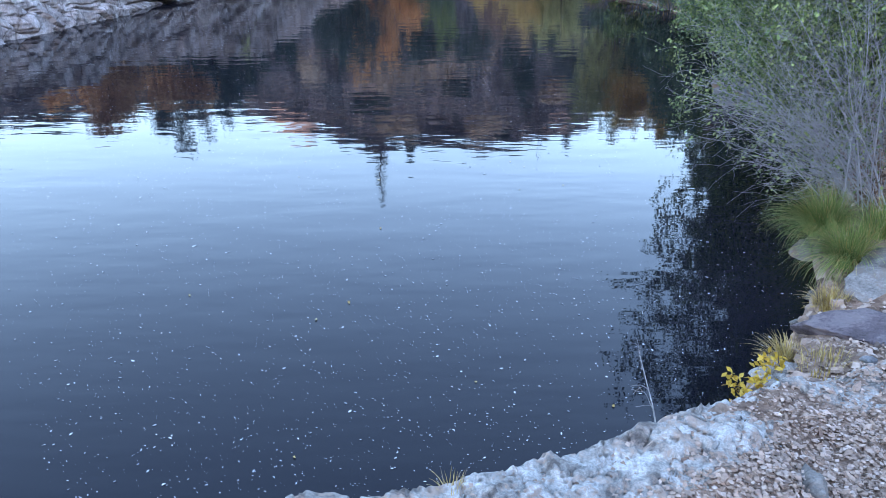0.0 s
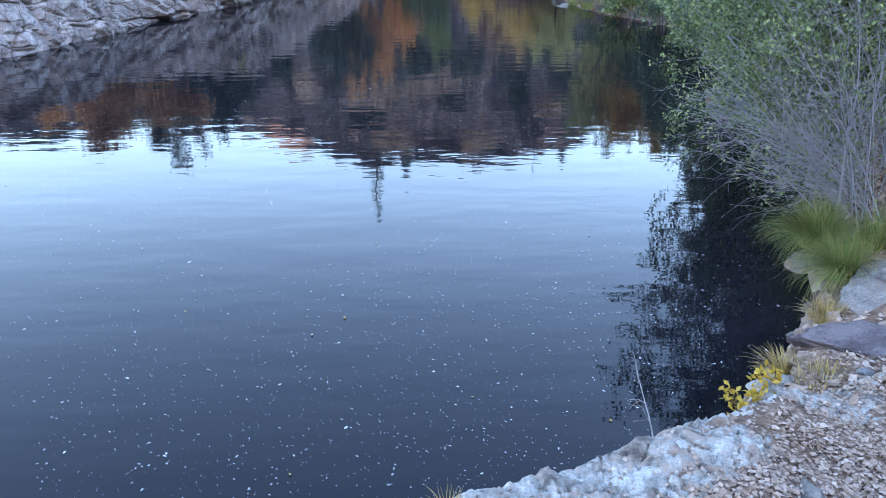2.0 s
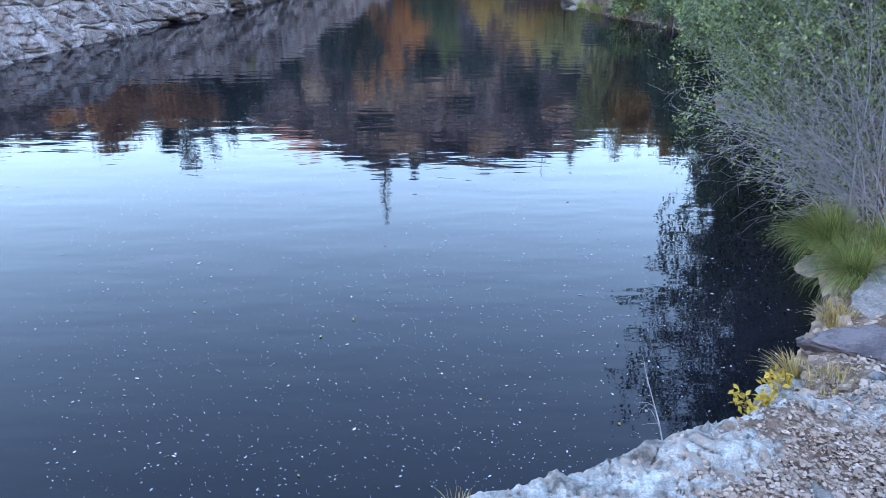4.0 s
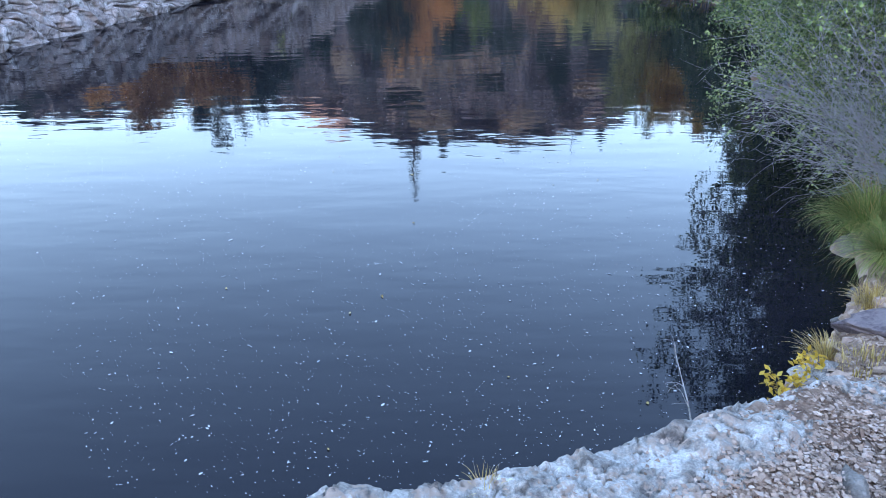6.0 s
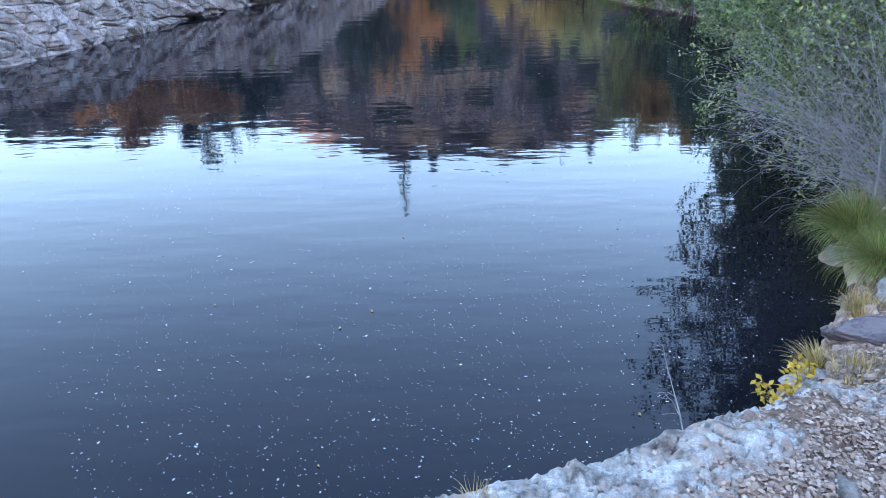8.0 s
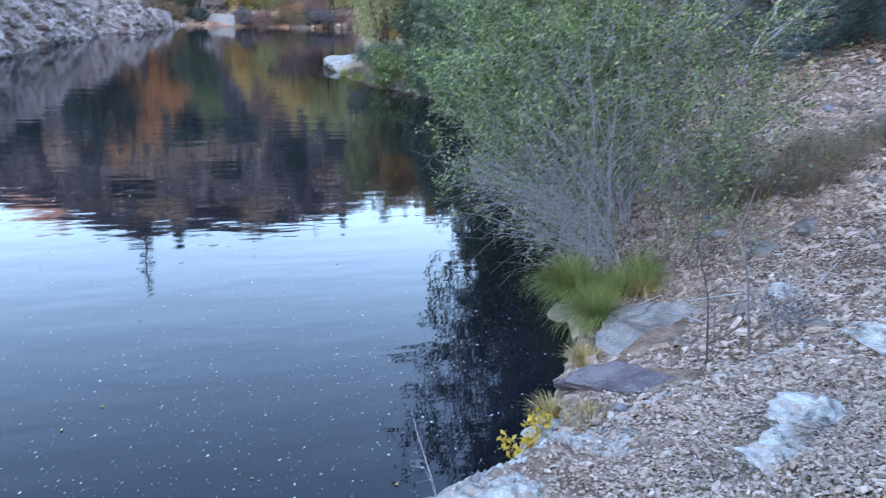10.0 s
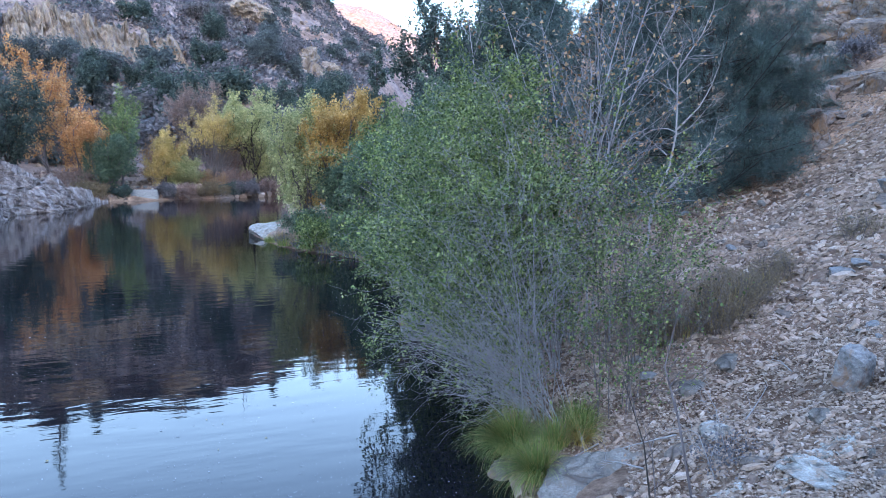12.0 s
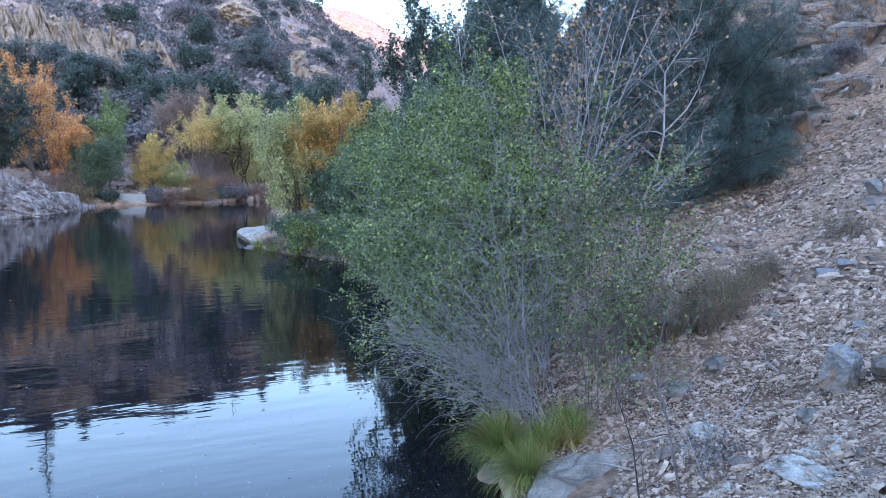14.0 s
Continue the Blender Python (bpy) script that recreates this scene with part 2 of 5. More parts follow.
def cells(a, c, s):
    """Blocks on a skewed grid: a random value for each block, and the distance to its edge."""
    a = a + 0.5 * lattice(np.floor(c), np.floor(c) * 0.0, s)
    ia, ic = np.floor(a), np.floor(c)
    fa, fc = a - ia, c - ic
    tilt = (lattice(ia, ic, s + 5) - 0.5) * (fa - 0.5) + (lattice(ia, ic, s + 6) - 0.5) * (fc - 0.5)
    return lattice(ia, ic, s + 3) + 1.5 * tilt, np.minimum(np.minimum(fa, 1 - fa), np.minimum(fc, 1 - fc))


def shore_right(y):
    return np.interp(y, [-45, -3, 0.5, 1.6, 2.2, 2.4, 2.7, 3.1, 3.5, 3.8, 4.6, 5.4, 6.3, 8.4, 12, 16, 20.5, 23, 25, 27, 31, 33.3, 35, 44, 55, 66, 90, 130, 260],
                     [-9, -3.4, -2.6, -1.9, -0.8, -0.1, 0.6, 1.17, 1.6, 1.87, 2.58, 3.17, 3.5, 4.6, 5.6, 6.5, 7.2, 6.6, 5.7, 5.1, 4.9, 5.0, 7, 9, 11, 14, 24, 42, 100])


def crest(x):
    """Line of the ledge's edge: y and height for each x."""
    k = [-3.0, -2.0, -1.2, -0.48, 0.02, 0.56, 1.14, 1.51, 1.85, 2.51, 2.97, 4.1, 4.9, 7]
    return (np.interp(x, k, [-4, 0.0, 1.3, 1.84, 2.03, 2.31, 2.70, 2.98, 3.16, 3.46, 3.56, 3.54, 3.46, 3.3]),
            np.interp(x, k, [1.2, 1.25, 1.2, 1.15, 1.08, 0.95, 0.82, 0.74, 0.68, 0.65, 0.68, 0.92, 1.08, 1.2]))


def shore_left(y):
    return np.interp(y, [-45, 0, 10, 18, 21.4, 27.5, 43.4, 49, 61.4, 64, 70], [-22, -14, -12.2, -11, -9.9, -8.6, -6.2, -5.3, -2.2, -1.0, 1.0])


def cliff_top(y):
    return np.interp(y, [-45, 5, 18, 24, 28, 31, 36, 40, 43, 47, 52, 58, 62], [3, 1.7, 1.35, 1.55, 2.1, 2.6, 3.6, 4.3, 4.2, 3.4, 2.2, 0.95, 0.1])


SKY_AZ = [-180, -90, -60, -33, -25, -18, -14, -11, -8.5, -6.5, -1, 5, 10, 12, 13.6, 16.5, 18.7, 20, 21.3, 23, 26, 180]
SKY_EL = [5, 9, 11, 10.6, 11.4, 12.4, 13.0, 13.5, 14.9, 15.7, 16.3, 15.8, 14.6, 13.2, 11.9, 10.2, 9.2, 7, 5, 3, 0.5, 0.5]
FAR_AZ = [-180, -30, -18, -16, -14, -11, -9, -5, 5, 12, 17, 21, 25, 35, 60, 180]
FAR_EL = [0.5, 5, 11, 13.5, 14.9, 16.2, 15.5, 12, 12, 12.3, 11.7, 9.8, 9, 8, 6, 0.5]


def terrain(x, y):
    """Height of the ground: pond bed, banks, talus slope, hills round the valley, and an unseen ridge added to block
    the sun.
    """
    x, y = np.asarray(x, float), np.asarray(y, float)
    r, az = np.hypot(x, y), np.degrees(np.arctan2(x, y))
    u = x - shore_right(y)
    up = np.maximum(u, 0)
    slope = np.interp(up, [0, 0.3, 1, 2.5, 5, 7.4, 10, 15, 20, 40, 110, 300], [0, 0.22, 0.45, 0.82, 1.6, 2.35, 3.6, 6.5, 10, 24, 62, 120])
    yc, zc = crest(x)
    yc = yc + fbm(x * 1.7, x * 0.3, 41, 3) * 0.16
    ledge = np.where(y < yc, zc + 0.155 * np.minimum(yc - y, 6), zc - (y - yc) * 2.4)
    right = np.where(u > 0, np.maximum(slope, np.minimum(ledge, up * 3.5)), np.maximum(u * 0.9, -1.5))
    right = right * (1 - 0.55 * smooth(y, 25, 60) * smooth(up, 40, 2))
    v = shore_left(y) - x
    top = cliff_top(y)
    v = v - 1.3 * smooth(y, 63, 60)
    left = np.where(v > 0, np.minimum(v * 1.1, np.maximum(top - 0.15, 0.05)) + np.maximum(v - top / 1.1, 0) * 0.14, np.maximum(v * 0.9, -1.5))
    left = np.minimum(left, 26 + 0.05 * np.maximum(v, 0))
    f = y - np.interp(x, [-12, -3, 5.7, 12, 30], [62.5, 62.8, 64.6, 68.3, 88])
    shore = np.where(f > 0, np.minimum(f * 0.5, 0.7 + f * 0.05), np.maximum(f * 0.9, -1.5))
    k = np.clip((r - 72) / 128, 0, 1)
    peak = 200 * np.tan(np.radians(np.interp(az, SKY_AZ, SKY_EL))) + 3
    hill = peak * (0.75 * k + 0.25 * k * k) * np.clip(1.25 - r / 800, 0.35, 1)
    far = 640 * np.tan(np.radians(np.interp(az, FAR_AZ, FAR_EL))) * np.exp(-((r - 640) / 190.0) ** 2)
    # unseen ridge far behind, added and sized to keep the low sun off the valley
    back = 20 * smooth(-y, 45, 120) + 176 * smooth(-y, 500, 850) + np.clip(-45 - y, -1.5, 70) * 0.4
    z = np.maximum.reduce([right, left, shore, np.where(r > 72, hill, -9), np.where(r > 250, far, -9), np.maximum(back, -1.5)])
    dry = smooth(z, 0.02, 0.5)
    rough = fbm(x * 0.9, y * 0.9, 3, 5) * 0.16 + fbm(x * 6, y * 6, 9, 3) * 0.035
    broad = fbm(x * 0.09, y * 0.09, 5, 5) * 5.0 * smooth(r, 35, 120) + fbm(x * 0.02, y * 0.02, 8, 4) * 10 * smooth(r, 120, 260)
    broad = broad + (0.5 - np.abs(fbm(x * 0.3, y * 0.3, 12, 4))) * 2.0 * smooth(r, 70, 110) - smooth(r, 70, 110)
    z = z + dry * (rough * smooth(z, 0.0, 0.6) + broad * smooth(z, 0.5, 8))
    return z


def ground(x, y):
    return float(terrain(np.array([x]), np.array([y]))[0])


def mesh_np(name, verts, faces, smooth_faces=False):
    """A mesh from an array of corners and an array of faces with equal corner counts."""
    verts, faces = np.asarray(verts, np.float32), np.asarray(faces, np.int32)
    me = bpy.data.meshes.new(name)
    n, k = faces.shape
    me.vertices.add(len(verts))
    me.vertices.foreach_set("co", verts.ravel())
    me.loops.add(n * k)
    me.loops.foreach_set("vertex_index", faces.ravel())
    me.polygons.add(n)
    me.polygons.foreach_set("loop_start", np.arange(0, n * k, k, dtype=np.int32))
    me.update(calc_edges=True)
    if smooth_faces:
        me.polygons.foreach_set("use_smooth", np.ones(n, bool))
    return me


def thing(name, me, material, label, category, group="", kind=""):
    ob = new(name, me)
    if me is not None and material is not None:
        me.materials.append(material)
    return tagged(ob, label, category, group, kind)


def part(name, me, material, parent, label="", kind=""):
    ob = new(name, me)
    if material is not None and not me.materials:
        me.materials.append(material)
    ob.parent = parent
    return tagged(ob, label, "", "", kind)


def tubes(lines, sides_of=lambda r: 5 if r > 0.03 else (4 if r > 0.008 else 3)):
    """Tapered tubes along polylines: (points, radii). Triangles and quads come out as quads."""
    vs, fs, n0 = [], [], 0
    for pts, rad in lines:
        pts = np.asarray(pts, float)
        k = sides_of(rad[0])
        d = np.gradient(pts, axis=0)
        d /= np.linalg.norm(d, axis=1)[:, None] + 1e-9
        ref = np.array([0.31, 0.95, 0.05]) if abs(d[0, 2]) > 0.8 else np.array([0.0, 0.0, 1.0])
        a = np.cross(d, ref)
        a /= np.linalg.norm(a, axis=1)[:, None] + 1e-9
        c = np.cross(d, a)
        th = np.arange(k) * 2 * math.pi / k
        ring = pts[:, None] + np.asarray(rad)[:, None, None] * (a[:, None] * np.cos(th)[None, :, None] + c[:, None] * np.sin(th)[None, :, None])
        vs.append(ring.reshape(-1, 3))
        m = len(pts)
        i = np.arange(m - 1)[:, None] * k
        j = np.arange(k)[None]
        j2 = (j + 1) % k
        fs.append(np.stack([i + j, i + j2, i + k + j2, i + k + j], -1).reshape(-1, 4) + n0)
        n0 += m * k
    return np.concatenate(vs), np.concatenate(fs)


def unit(v):
    return v / (np.linalg.norm(v) + 1e-9)


def grow(rng, start, way, length, r0, level, spec, out):
    """A branch that wanders and forks. spec[level]: (children, spread, length share, wander, lift, first fork)."""
    kids, spread, share, wander, lift, first = spec[level]
    n = max(4, int(7 - level))
    pts, d = [np.array(start, float)], unit(np.array(way, float))
    for _ in range(n):
        d = unit(d + rng.normal(0, wander, 3) + np.array([0, 0, lift]))
        pts.append(pts[-1] + d * length / n)
    pts = np.array(pts)
    last = level == len(spec) - 1
    rad = np.linspace(r0, r0 * (0.22 if last else 0.4), n + 1)
    out.append((pts, rad, level))
    if last:
        return
    for c in range(kids):
        f = first + (1 - first) * (c + rng.random()) / kids
        p = f * n
        i = min(int(p), n - 1)
        q = pts[i] + (pts[i + 1] - pts[i]) * (p - i)
        axis = unit(pts[i + 1] - pts[i])
        side = unit(np.cross(axis, rng.normal(0, 1, 3)))
        w = unit(axis * math.cos(spread) + side * math.sin(spread) * (0.7 + 0.6 * rng.random()))
        grow(rng, q, w, length * share * (1.15 - 0.55 * f) * (0.75 + 0.5 * rng.random()), rad[i] * 0.55, level + 1, spec, out)


def leaf_quads(rng, pos, size, aspect=0.6, up=0.3, droop=0.0):
    """Folded leaves at the given places."""
    n = len(pos)
    d = rng.normal(0, 1, (n, 3))
    d[:, 2] -= droop
    d /= np.linalg.norm(d, axis=1)[:, None]
    k = rng.normal(0, 1, (n, 3))
    k[:, 2] += up * 3
    s = np.cross(d, k)
    s /= np.linalg.norm(s, axis=1)[:, None] + 1e-9
    nn = np.cross(s, d)
    L = (size * (0.6 + 0.8 * rng.random(n)))[:, None]
    W = L * aspect * 0.5
    v = np.stack([pos, pos + d * L * 0.5 + s * W + nn * W * 0.35, pos + d * L, pos + d * L * 0.5 - s * W + nn * W * 0.35], 1)
    return v.reshape(-1, 3), np.arange(4 * n).reshape(n, 4)


def leaf_places(rng, lines, per_m, levels, jitter):
    got = []
    for pts, rad, level in lines:
        if level not in levels:
            continue
        ln = np.linalg.norm(np.diff(pts, axis=0), axis=1).sum()
        n = rng.poisson(per_m * ln)
        if n:
            f = rng.random(n) ** 0.8 * (len(pts) - 1)
            i = np.minimum(f.astype(int), len(pts) - 2)
            got.append(pts[i] + (pts[i + 1] - pts[i]) * (f - i)[:, None])
    p = np.concatenate(got) if got else np.zeros((1, 3))
    return p + rng.normal(0, jitter, p.shape)


def broadleaf(name, seed, base, height, width, leaf, bark, label, category, leafsize=0.16, per_m=14, stems=1, r0=None, group="", lean=(0, 0), jitter=0.12, spec=None, crown="crown", trunk="trunk", aspect=0.7, low=0.25, bare=0.0):
    """A tree with one or more tapered stems, forked limbs and a loose crown of single leaves."""
    rng = np.random.default_rng(seed)
    lines = []
    sp = math.atan2(width, height)
    spec = spec or [(8, 0.85, 0.55, 0.10, 0.05, low), (6, 0.75, 0.55, 0.15, 0.06, 0.2), (4, 0.7, 0.6, 0.2, 0.05, 0.15), (0, 0, 0, 0.25, 0.0, 0)]
    for s in range(stems):
        a = rng.random() * 6.28
        t = (0.25 if stems == 1 else 0.5 + 0.6 * rng.random()) * sp * 0.8
        way = (math.cos(a) * math.sin(t) * (stems > 1) + lean[0], math.sin(a) * math.sin(t) * (stems > 1) + lean[1], math.cos(t))
        off = rng.normal(0, 0.12 * width * (stems > 1), 2)
        grow(rng, (off[0], off[1], -0.1), way, height * (0.62 + 0.12 * rng.random()), (r0 or height * 0.022) * (1 if stems == 1 else 0.6), 0, spec, lines)
    pts = leaf_places(rng, lines, per_m, (len(spec) - 1, len(spec) - 2), jitter)
    top = np.percentile(pts[:, 2], 99)
    sc = np.array([1, 1, height / max(top, 0.1)])
    wx = np.percentile(np.hypot(pts[:, 0], pts[:, 1]), 93)
    sc[:2] = width / 2 / max(wx, 0.1) if stems == 1 else max(0.6, min(1.6, width / 2 / wx))
    pts = pts * sc
    if bare:
        pts = pts[pts[:, 2] > height * (bare + rng.normal(0, 0.08, len(pts)))]
    if math.hypot(base[0], base[1]) > 20 and leaf not in (L_BROWN, L_RUST):
        lines = [t for t in lines if t[2] < len(spec) - 1]
    lines = [(p * sc, r) for p, r, l in lines]
    ob = tagged(new(name), label, category, group)
    ob.location = base
    v, f = tubes(lines)
    part(trunk, mesh_np(trunk, v, f, True), bark, ob)
    v, f = leaf_quads(rng, pts, np.full(len(pts), leafsize), aspect)
    part(crown, mesh_np(crown, v, f), leaf, ob, "", "stuff")
    return ob


def rock_mesh(seed, size, cuts=14, detail=4, jag=0.05, flat=1.0, slab=False):
    """An angular stone: a ball cut by planes, then roughened."""
    rng = np.random.default_rng(seed)
    bm = bmesh.new()
    bmesh.ops.create_icosphere(bm, subdivisions=detail, radius=1)
    n = rng.normal(0, 1, (cuts, 3))
    n /= np.linalg.norm(n, axis=1)[:, None]
    d = rng.uniform(0.45, 0.85, cuts)
    if slab:
        n[0], d[0] = (0.05, -0.03, 0.998), 0.5
    for v in bm.verts:
        p = np.array(v.co)
        t = n @ p
        k = np.min(np.where(t > 0.05, d / np.maximum(t, 0.05), 9))
        k = min(k, 1.05)
        w = noise.fractal(Vector(p * 2.6) + Vector((seed, 0, 0)), 0.7, 2.2, 5) * jag
        v.co = Vector(p * k * (1 + w))
        v.co.x, v.co.y, v.co.z = v.co.x * size[0], v.co.y * size[1], v.co.z * size[2] * flat
    me = bpy.data.meshes.new("stone")
    bm.to_mesh(me)
    bm.free()
    return me


def stone(name, seed, place, size, material, label, turn=(0, 0, 0), category="rock", cuts=14, detail=4, sink=0.25, group="", jag=0.09, slab=False):
    ob = thing(name, rock_mesh(seed, size, cuts, detail, jag, 1.0, slab), material, label, category, group)
    x, y = place[0], place[1]
    z = place[2] if len(place) > 2 else ground(x, y) + size[2] * (1 - 2 * sink)
    ob.matrix_world = pose(x, y, z, *turn)
    return ob


# ---------------------------------------------------------------- ground and water
def axis(lo, hi, a, b2, fine):
    def side(limit):
        d, got = 0.0, []
        while d < limit:
            h = max(fine, 0.045 * d)
            if d < 260:
                h = min(h, 2.6)
            d += h
            got.append(d)
        return np.array(got)
    return np.concatenate([(a - side(a - lo))[::-1], np.arange(a, b2, fine), b2 + side(hi - b2)])


gx, gy = axis(-1300, 1300, -1.2, 9, 0.09), axis(-1200, 1300, 1.2, 8, 0.09)
X, Y = np.meshgrid(gx, gy)
Z = terrain(X, Y)
nx, ny = len(gx), len(gy)
i = (np.arange(ny - 1)[:, None] * nx + np.arange(nx - 1)[None]).ravel()
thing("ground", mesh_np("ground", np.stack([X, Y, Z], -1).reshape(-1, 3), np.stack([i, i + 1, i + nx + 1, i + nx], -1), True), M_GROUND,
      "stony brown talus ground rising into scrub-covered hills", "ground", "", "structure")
w = np.array([(-60, -60, 0), (16, -60, 0), (16, 73, 0), (-60, 73, 0)], float)
thing("water", mesh_np("water", w, [[0, 1, 2, 3]]), M_WATER, "still dark pond water mirroring hills and sky", "water", "", "structure")

# left bank: a steep rock face with slanting layers
rng = np.random.default_rng(5)
ys = np.linspace(8, 62.5, 1000)
vs = np.linspace(0, 1, 90)
S, V = np.meshgrid(ys, vs)
top = cliff_top(S)
H = V * (top + 0.55)
wob = fbm(S * 0.8, H * 0.8, 25, 3)
b1, d1 = cells(S * 0.5 + H * 0.42 + wob * 0.35, H * 0.75 + S * 0.03 + wob * 0.5, 21)
b2, d2 = cells(S * 1.7 + H * 1.4 + wob * 0.8, H * 1.5 + S * 0.1 + wob * 0.9, 22)
b3, d3 = cells(S * 5.5 + H * 4.4 + wob * 1.5, H * 4.5 + S * 0.4 + wob * 1.5, 23)
lip = H * 1.5 + S * 0.10 + wob * 0.5
lip = lip - np.floor(lip)
relief = b1 * 0.38 + b2 * 0.26 + b3 * 0.09 + lip * 0.10 - 0.20 * smooth(d1, 0.035, 0.0) - 0.14 * smooth(d2, 0.045, 0.0) - 0.05 * smooth(d3, 0.06, 0.0) + fbm(S * 7, H * 7, 27, 3) * 0.05
out = 0.1 - V ** 1.2 * top * 0.8 + relief * (0.35 + 0.65 * smooth(V, 0.0, 0.15)) * np.minimum(top, 2.2) / 2.2
CX = shore_left(S) + out + fbm(S * 0.25, V * 0, 26) * 0.8
CZ = -0.3 + H + ((b1 - 0.5) * 0.34 + (b2 - 0.5) * 0.2) * smooth(V, 0.7, 1.0)
i = (np.arange(89)[:, None] * 1000 + np.arange(999)[None]).ravel()
thing("rock_cliff", mesh_np("rock_cliff", np.stack([CX, S, CZ], -1).reshape(-1, 3), np.stack([i, i + 1, i + 1001, i + 1000], -1)), M_CLIFF,
      "long grey layered rock face sloping into the water", "cliff", "", "structure")

# near ledge: a crumbling band of pale lichen-covered rock along its edge
sx = np.linspace(-1.3, 5.4, 620)
sb = np.linspace(-0.5, 0.95, 110)
lx, back = np.meshgrid(sx, sb)
ly = crest(lx)[0] + fbm(lx * 1.7, lx * 0.3, 41, 3) * 0.16 - back
patch = fbm(lx * 1.5, ly * 2.2, 35, 4)
wob = fbm(lx * 4, ly * 4, 36, 3)
mask = np.clip((0.44 - np.abs(back - 0.10)) / 0.2, -1, 1) + patch * 1.6 - smooth(lx, 4.6, 5.4) * 0.6
mask = np.clip(mask, -1, 1)
b1, d1 = cells(lx * 3.2 + ly * 1.5 + wob * 1.2, ly * 4.5 - lx * 2.0 + wob, 31)
b2, d2 = cells(lx * 9 + ly * 5 + wob * 3, ly * 13 - lx * 5 + wob * 3, 32)
b3, d3 = cells(lx * 24 - ly * 9 + wob * 5, ly * 31 + lx * 8 + wob * 5, 33)
relief = b1 * 0.016 + b2 * 0.020 + b3 * 0.011 - 0.03 * smooth(d1, 0.03, 0.0) - 0.018 * smooth(d2, 0.05, 0.0) - 0.006 * smooth(d3, 0.1, 0.0) - smooth(lx, 1.2, 1.8) * 0.03 + fbm(lx * 26, ly * 26, 39, 3) * 0.006
lz = terrain(lx, ly) - 0.045 + 0.06 * mask + (relief - 0.004) * smooth(mask, -0.3, 0.3)
my, mx = lx.shape
i = (np.arange(my - 1)[:, None] * mx + np.arange(mx - 1)[None]).ravel()
keep = (mask.ravel()[i] > -0.4)
thing("rock_ledge", mesh_np("rock_ledge", np.stack([lx, ly, lz], -1).reshape(-1, 3), np.stack([i, i + mx, i + mx + 1, i + 1], -1)[keep]), M_LEDGE,
      "pale blue-grey lichen-covered rock ledge above the pond", "rock", "", "structure")


# ---------------------------------------------------------------- the streamside thicket
def on(x, y, dz=0.0):
    return (x, y, ground(x, y) + dz)


def arch(rng, base, tip, rise, n=9):
    base, tip = np.array(base, float), np.array(tip, float)
    mid = base + (tip - base) * np.array([0.3, 0.3, 0]) + np.array([0, 0, rise * (tip[2] - base[2])])
    f = np.linspace(0, 1, n)[:, None]
    p = base * (1 - f) ** 2 + 2 * mid * f * (1 - f) + tip * f ** 2
    return p + np.cumsum(rng.normal(0, 0.03, p.shape), 0) * f


def stem_lines(rng, pts, r0, shoots, share, twigs, droop=0.0, wander=0.16):
    """A stem along pts with side shoots and fine twigs."""
    n = len(pts) - 1
    ln = np.linalg.norm(np.diff(pts, axis=0), axis=1).sum()
    out = [(pts, np.linspace(r0, r0 * 0.18, n + 1), 0)]
    for s in range(shoots):
        f = 0.12 + 0.86 * (s + rng.random()) / shoots
        i = min(int(f * n), n - 1)
        q = pts[i] + (pts[i + 1] - pts[i]) * (f * n - i)
        ax = unit(pts[i + 1] - pts[i])
        side = unit(np.cross(ax, rng.normal(0, 1, 3)))
        w = unit(ax * 0.6 + side * 0.8 + np.array([0, 0, 0.05 - droop]))
        spec = [(twigs, 0.6, 0.5, wander, 0.02 - droop * 0.2, 0.15), (0, 0, 0, wander, 0.0, 0)]
        sub = []
        grow(rng, q, w, ln * share * (1.2 - 0.7 * f) * (0.6 + 0.7 * rng.random()), max(r0 * 0.42 * (1.1 - f * 0.6), 0.0022), 0, spec, sub)
        out += [(p, np.maximum(r, 0.0012), l + 1) for p, r, l in sub]
    return out


def fan_shrub(name, seed, base, tips, n, r0, shoots, share, twigs, per_m, leaf, bark, label, leafsize=0.03, spread=0.45, keep=None, rise=0.75, droop=0.0, foot=0.3, jitter=0.03, group="streamside shrubs", category="shrub"):
    """A shrub whose stems rise from one foot and arch out towards the given tips."""
    rng = np.random.default_rng(seed)
    ob = tagged(new(name), label, category, group)
    ob.location = base
    tips = np.array(tips, float)
    spots = []
    for s in range(n):
        t = tips[s % len(tips)] + rng.normal(0, spread, 3) - np.array(base)
        t[2] = max(t[2], 0.25)
        foot_at = (*np.clip(rng.normal(0.1, foot * 0.7, 2), -foot, foot), -0.12)
        lines = stem_lines(rng, arch(rng, foot_at, t, rise), r0 * (0.65 + 0.6 * rng.random()), shoots, share, twigs, droop)
        v, f = tubes([(p, r) for p, r, l in lines])
        part("stem", mesh_np("stem", v, f, True), bark, ob)
        spots.append(leaf_places(rng, lines, per_m, (1, 2), jitter))
    p = np.concatenate(spots)
    if keep:
        p = p[rng.random(len(p)) < keep(p + np.array(base))]
    v, f = leaf_quads(rng, p, np.full(len(p), leafsize), 0.72, 0.6)
    part("leaves", mesh_np("leaves", v, f), leaf, ob, "", "stuff")
    return ob


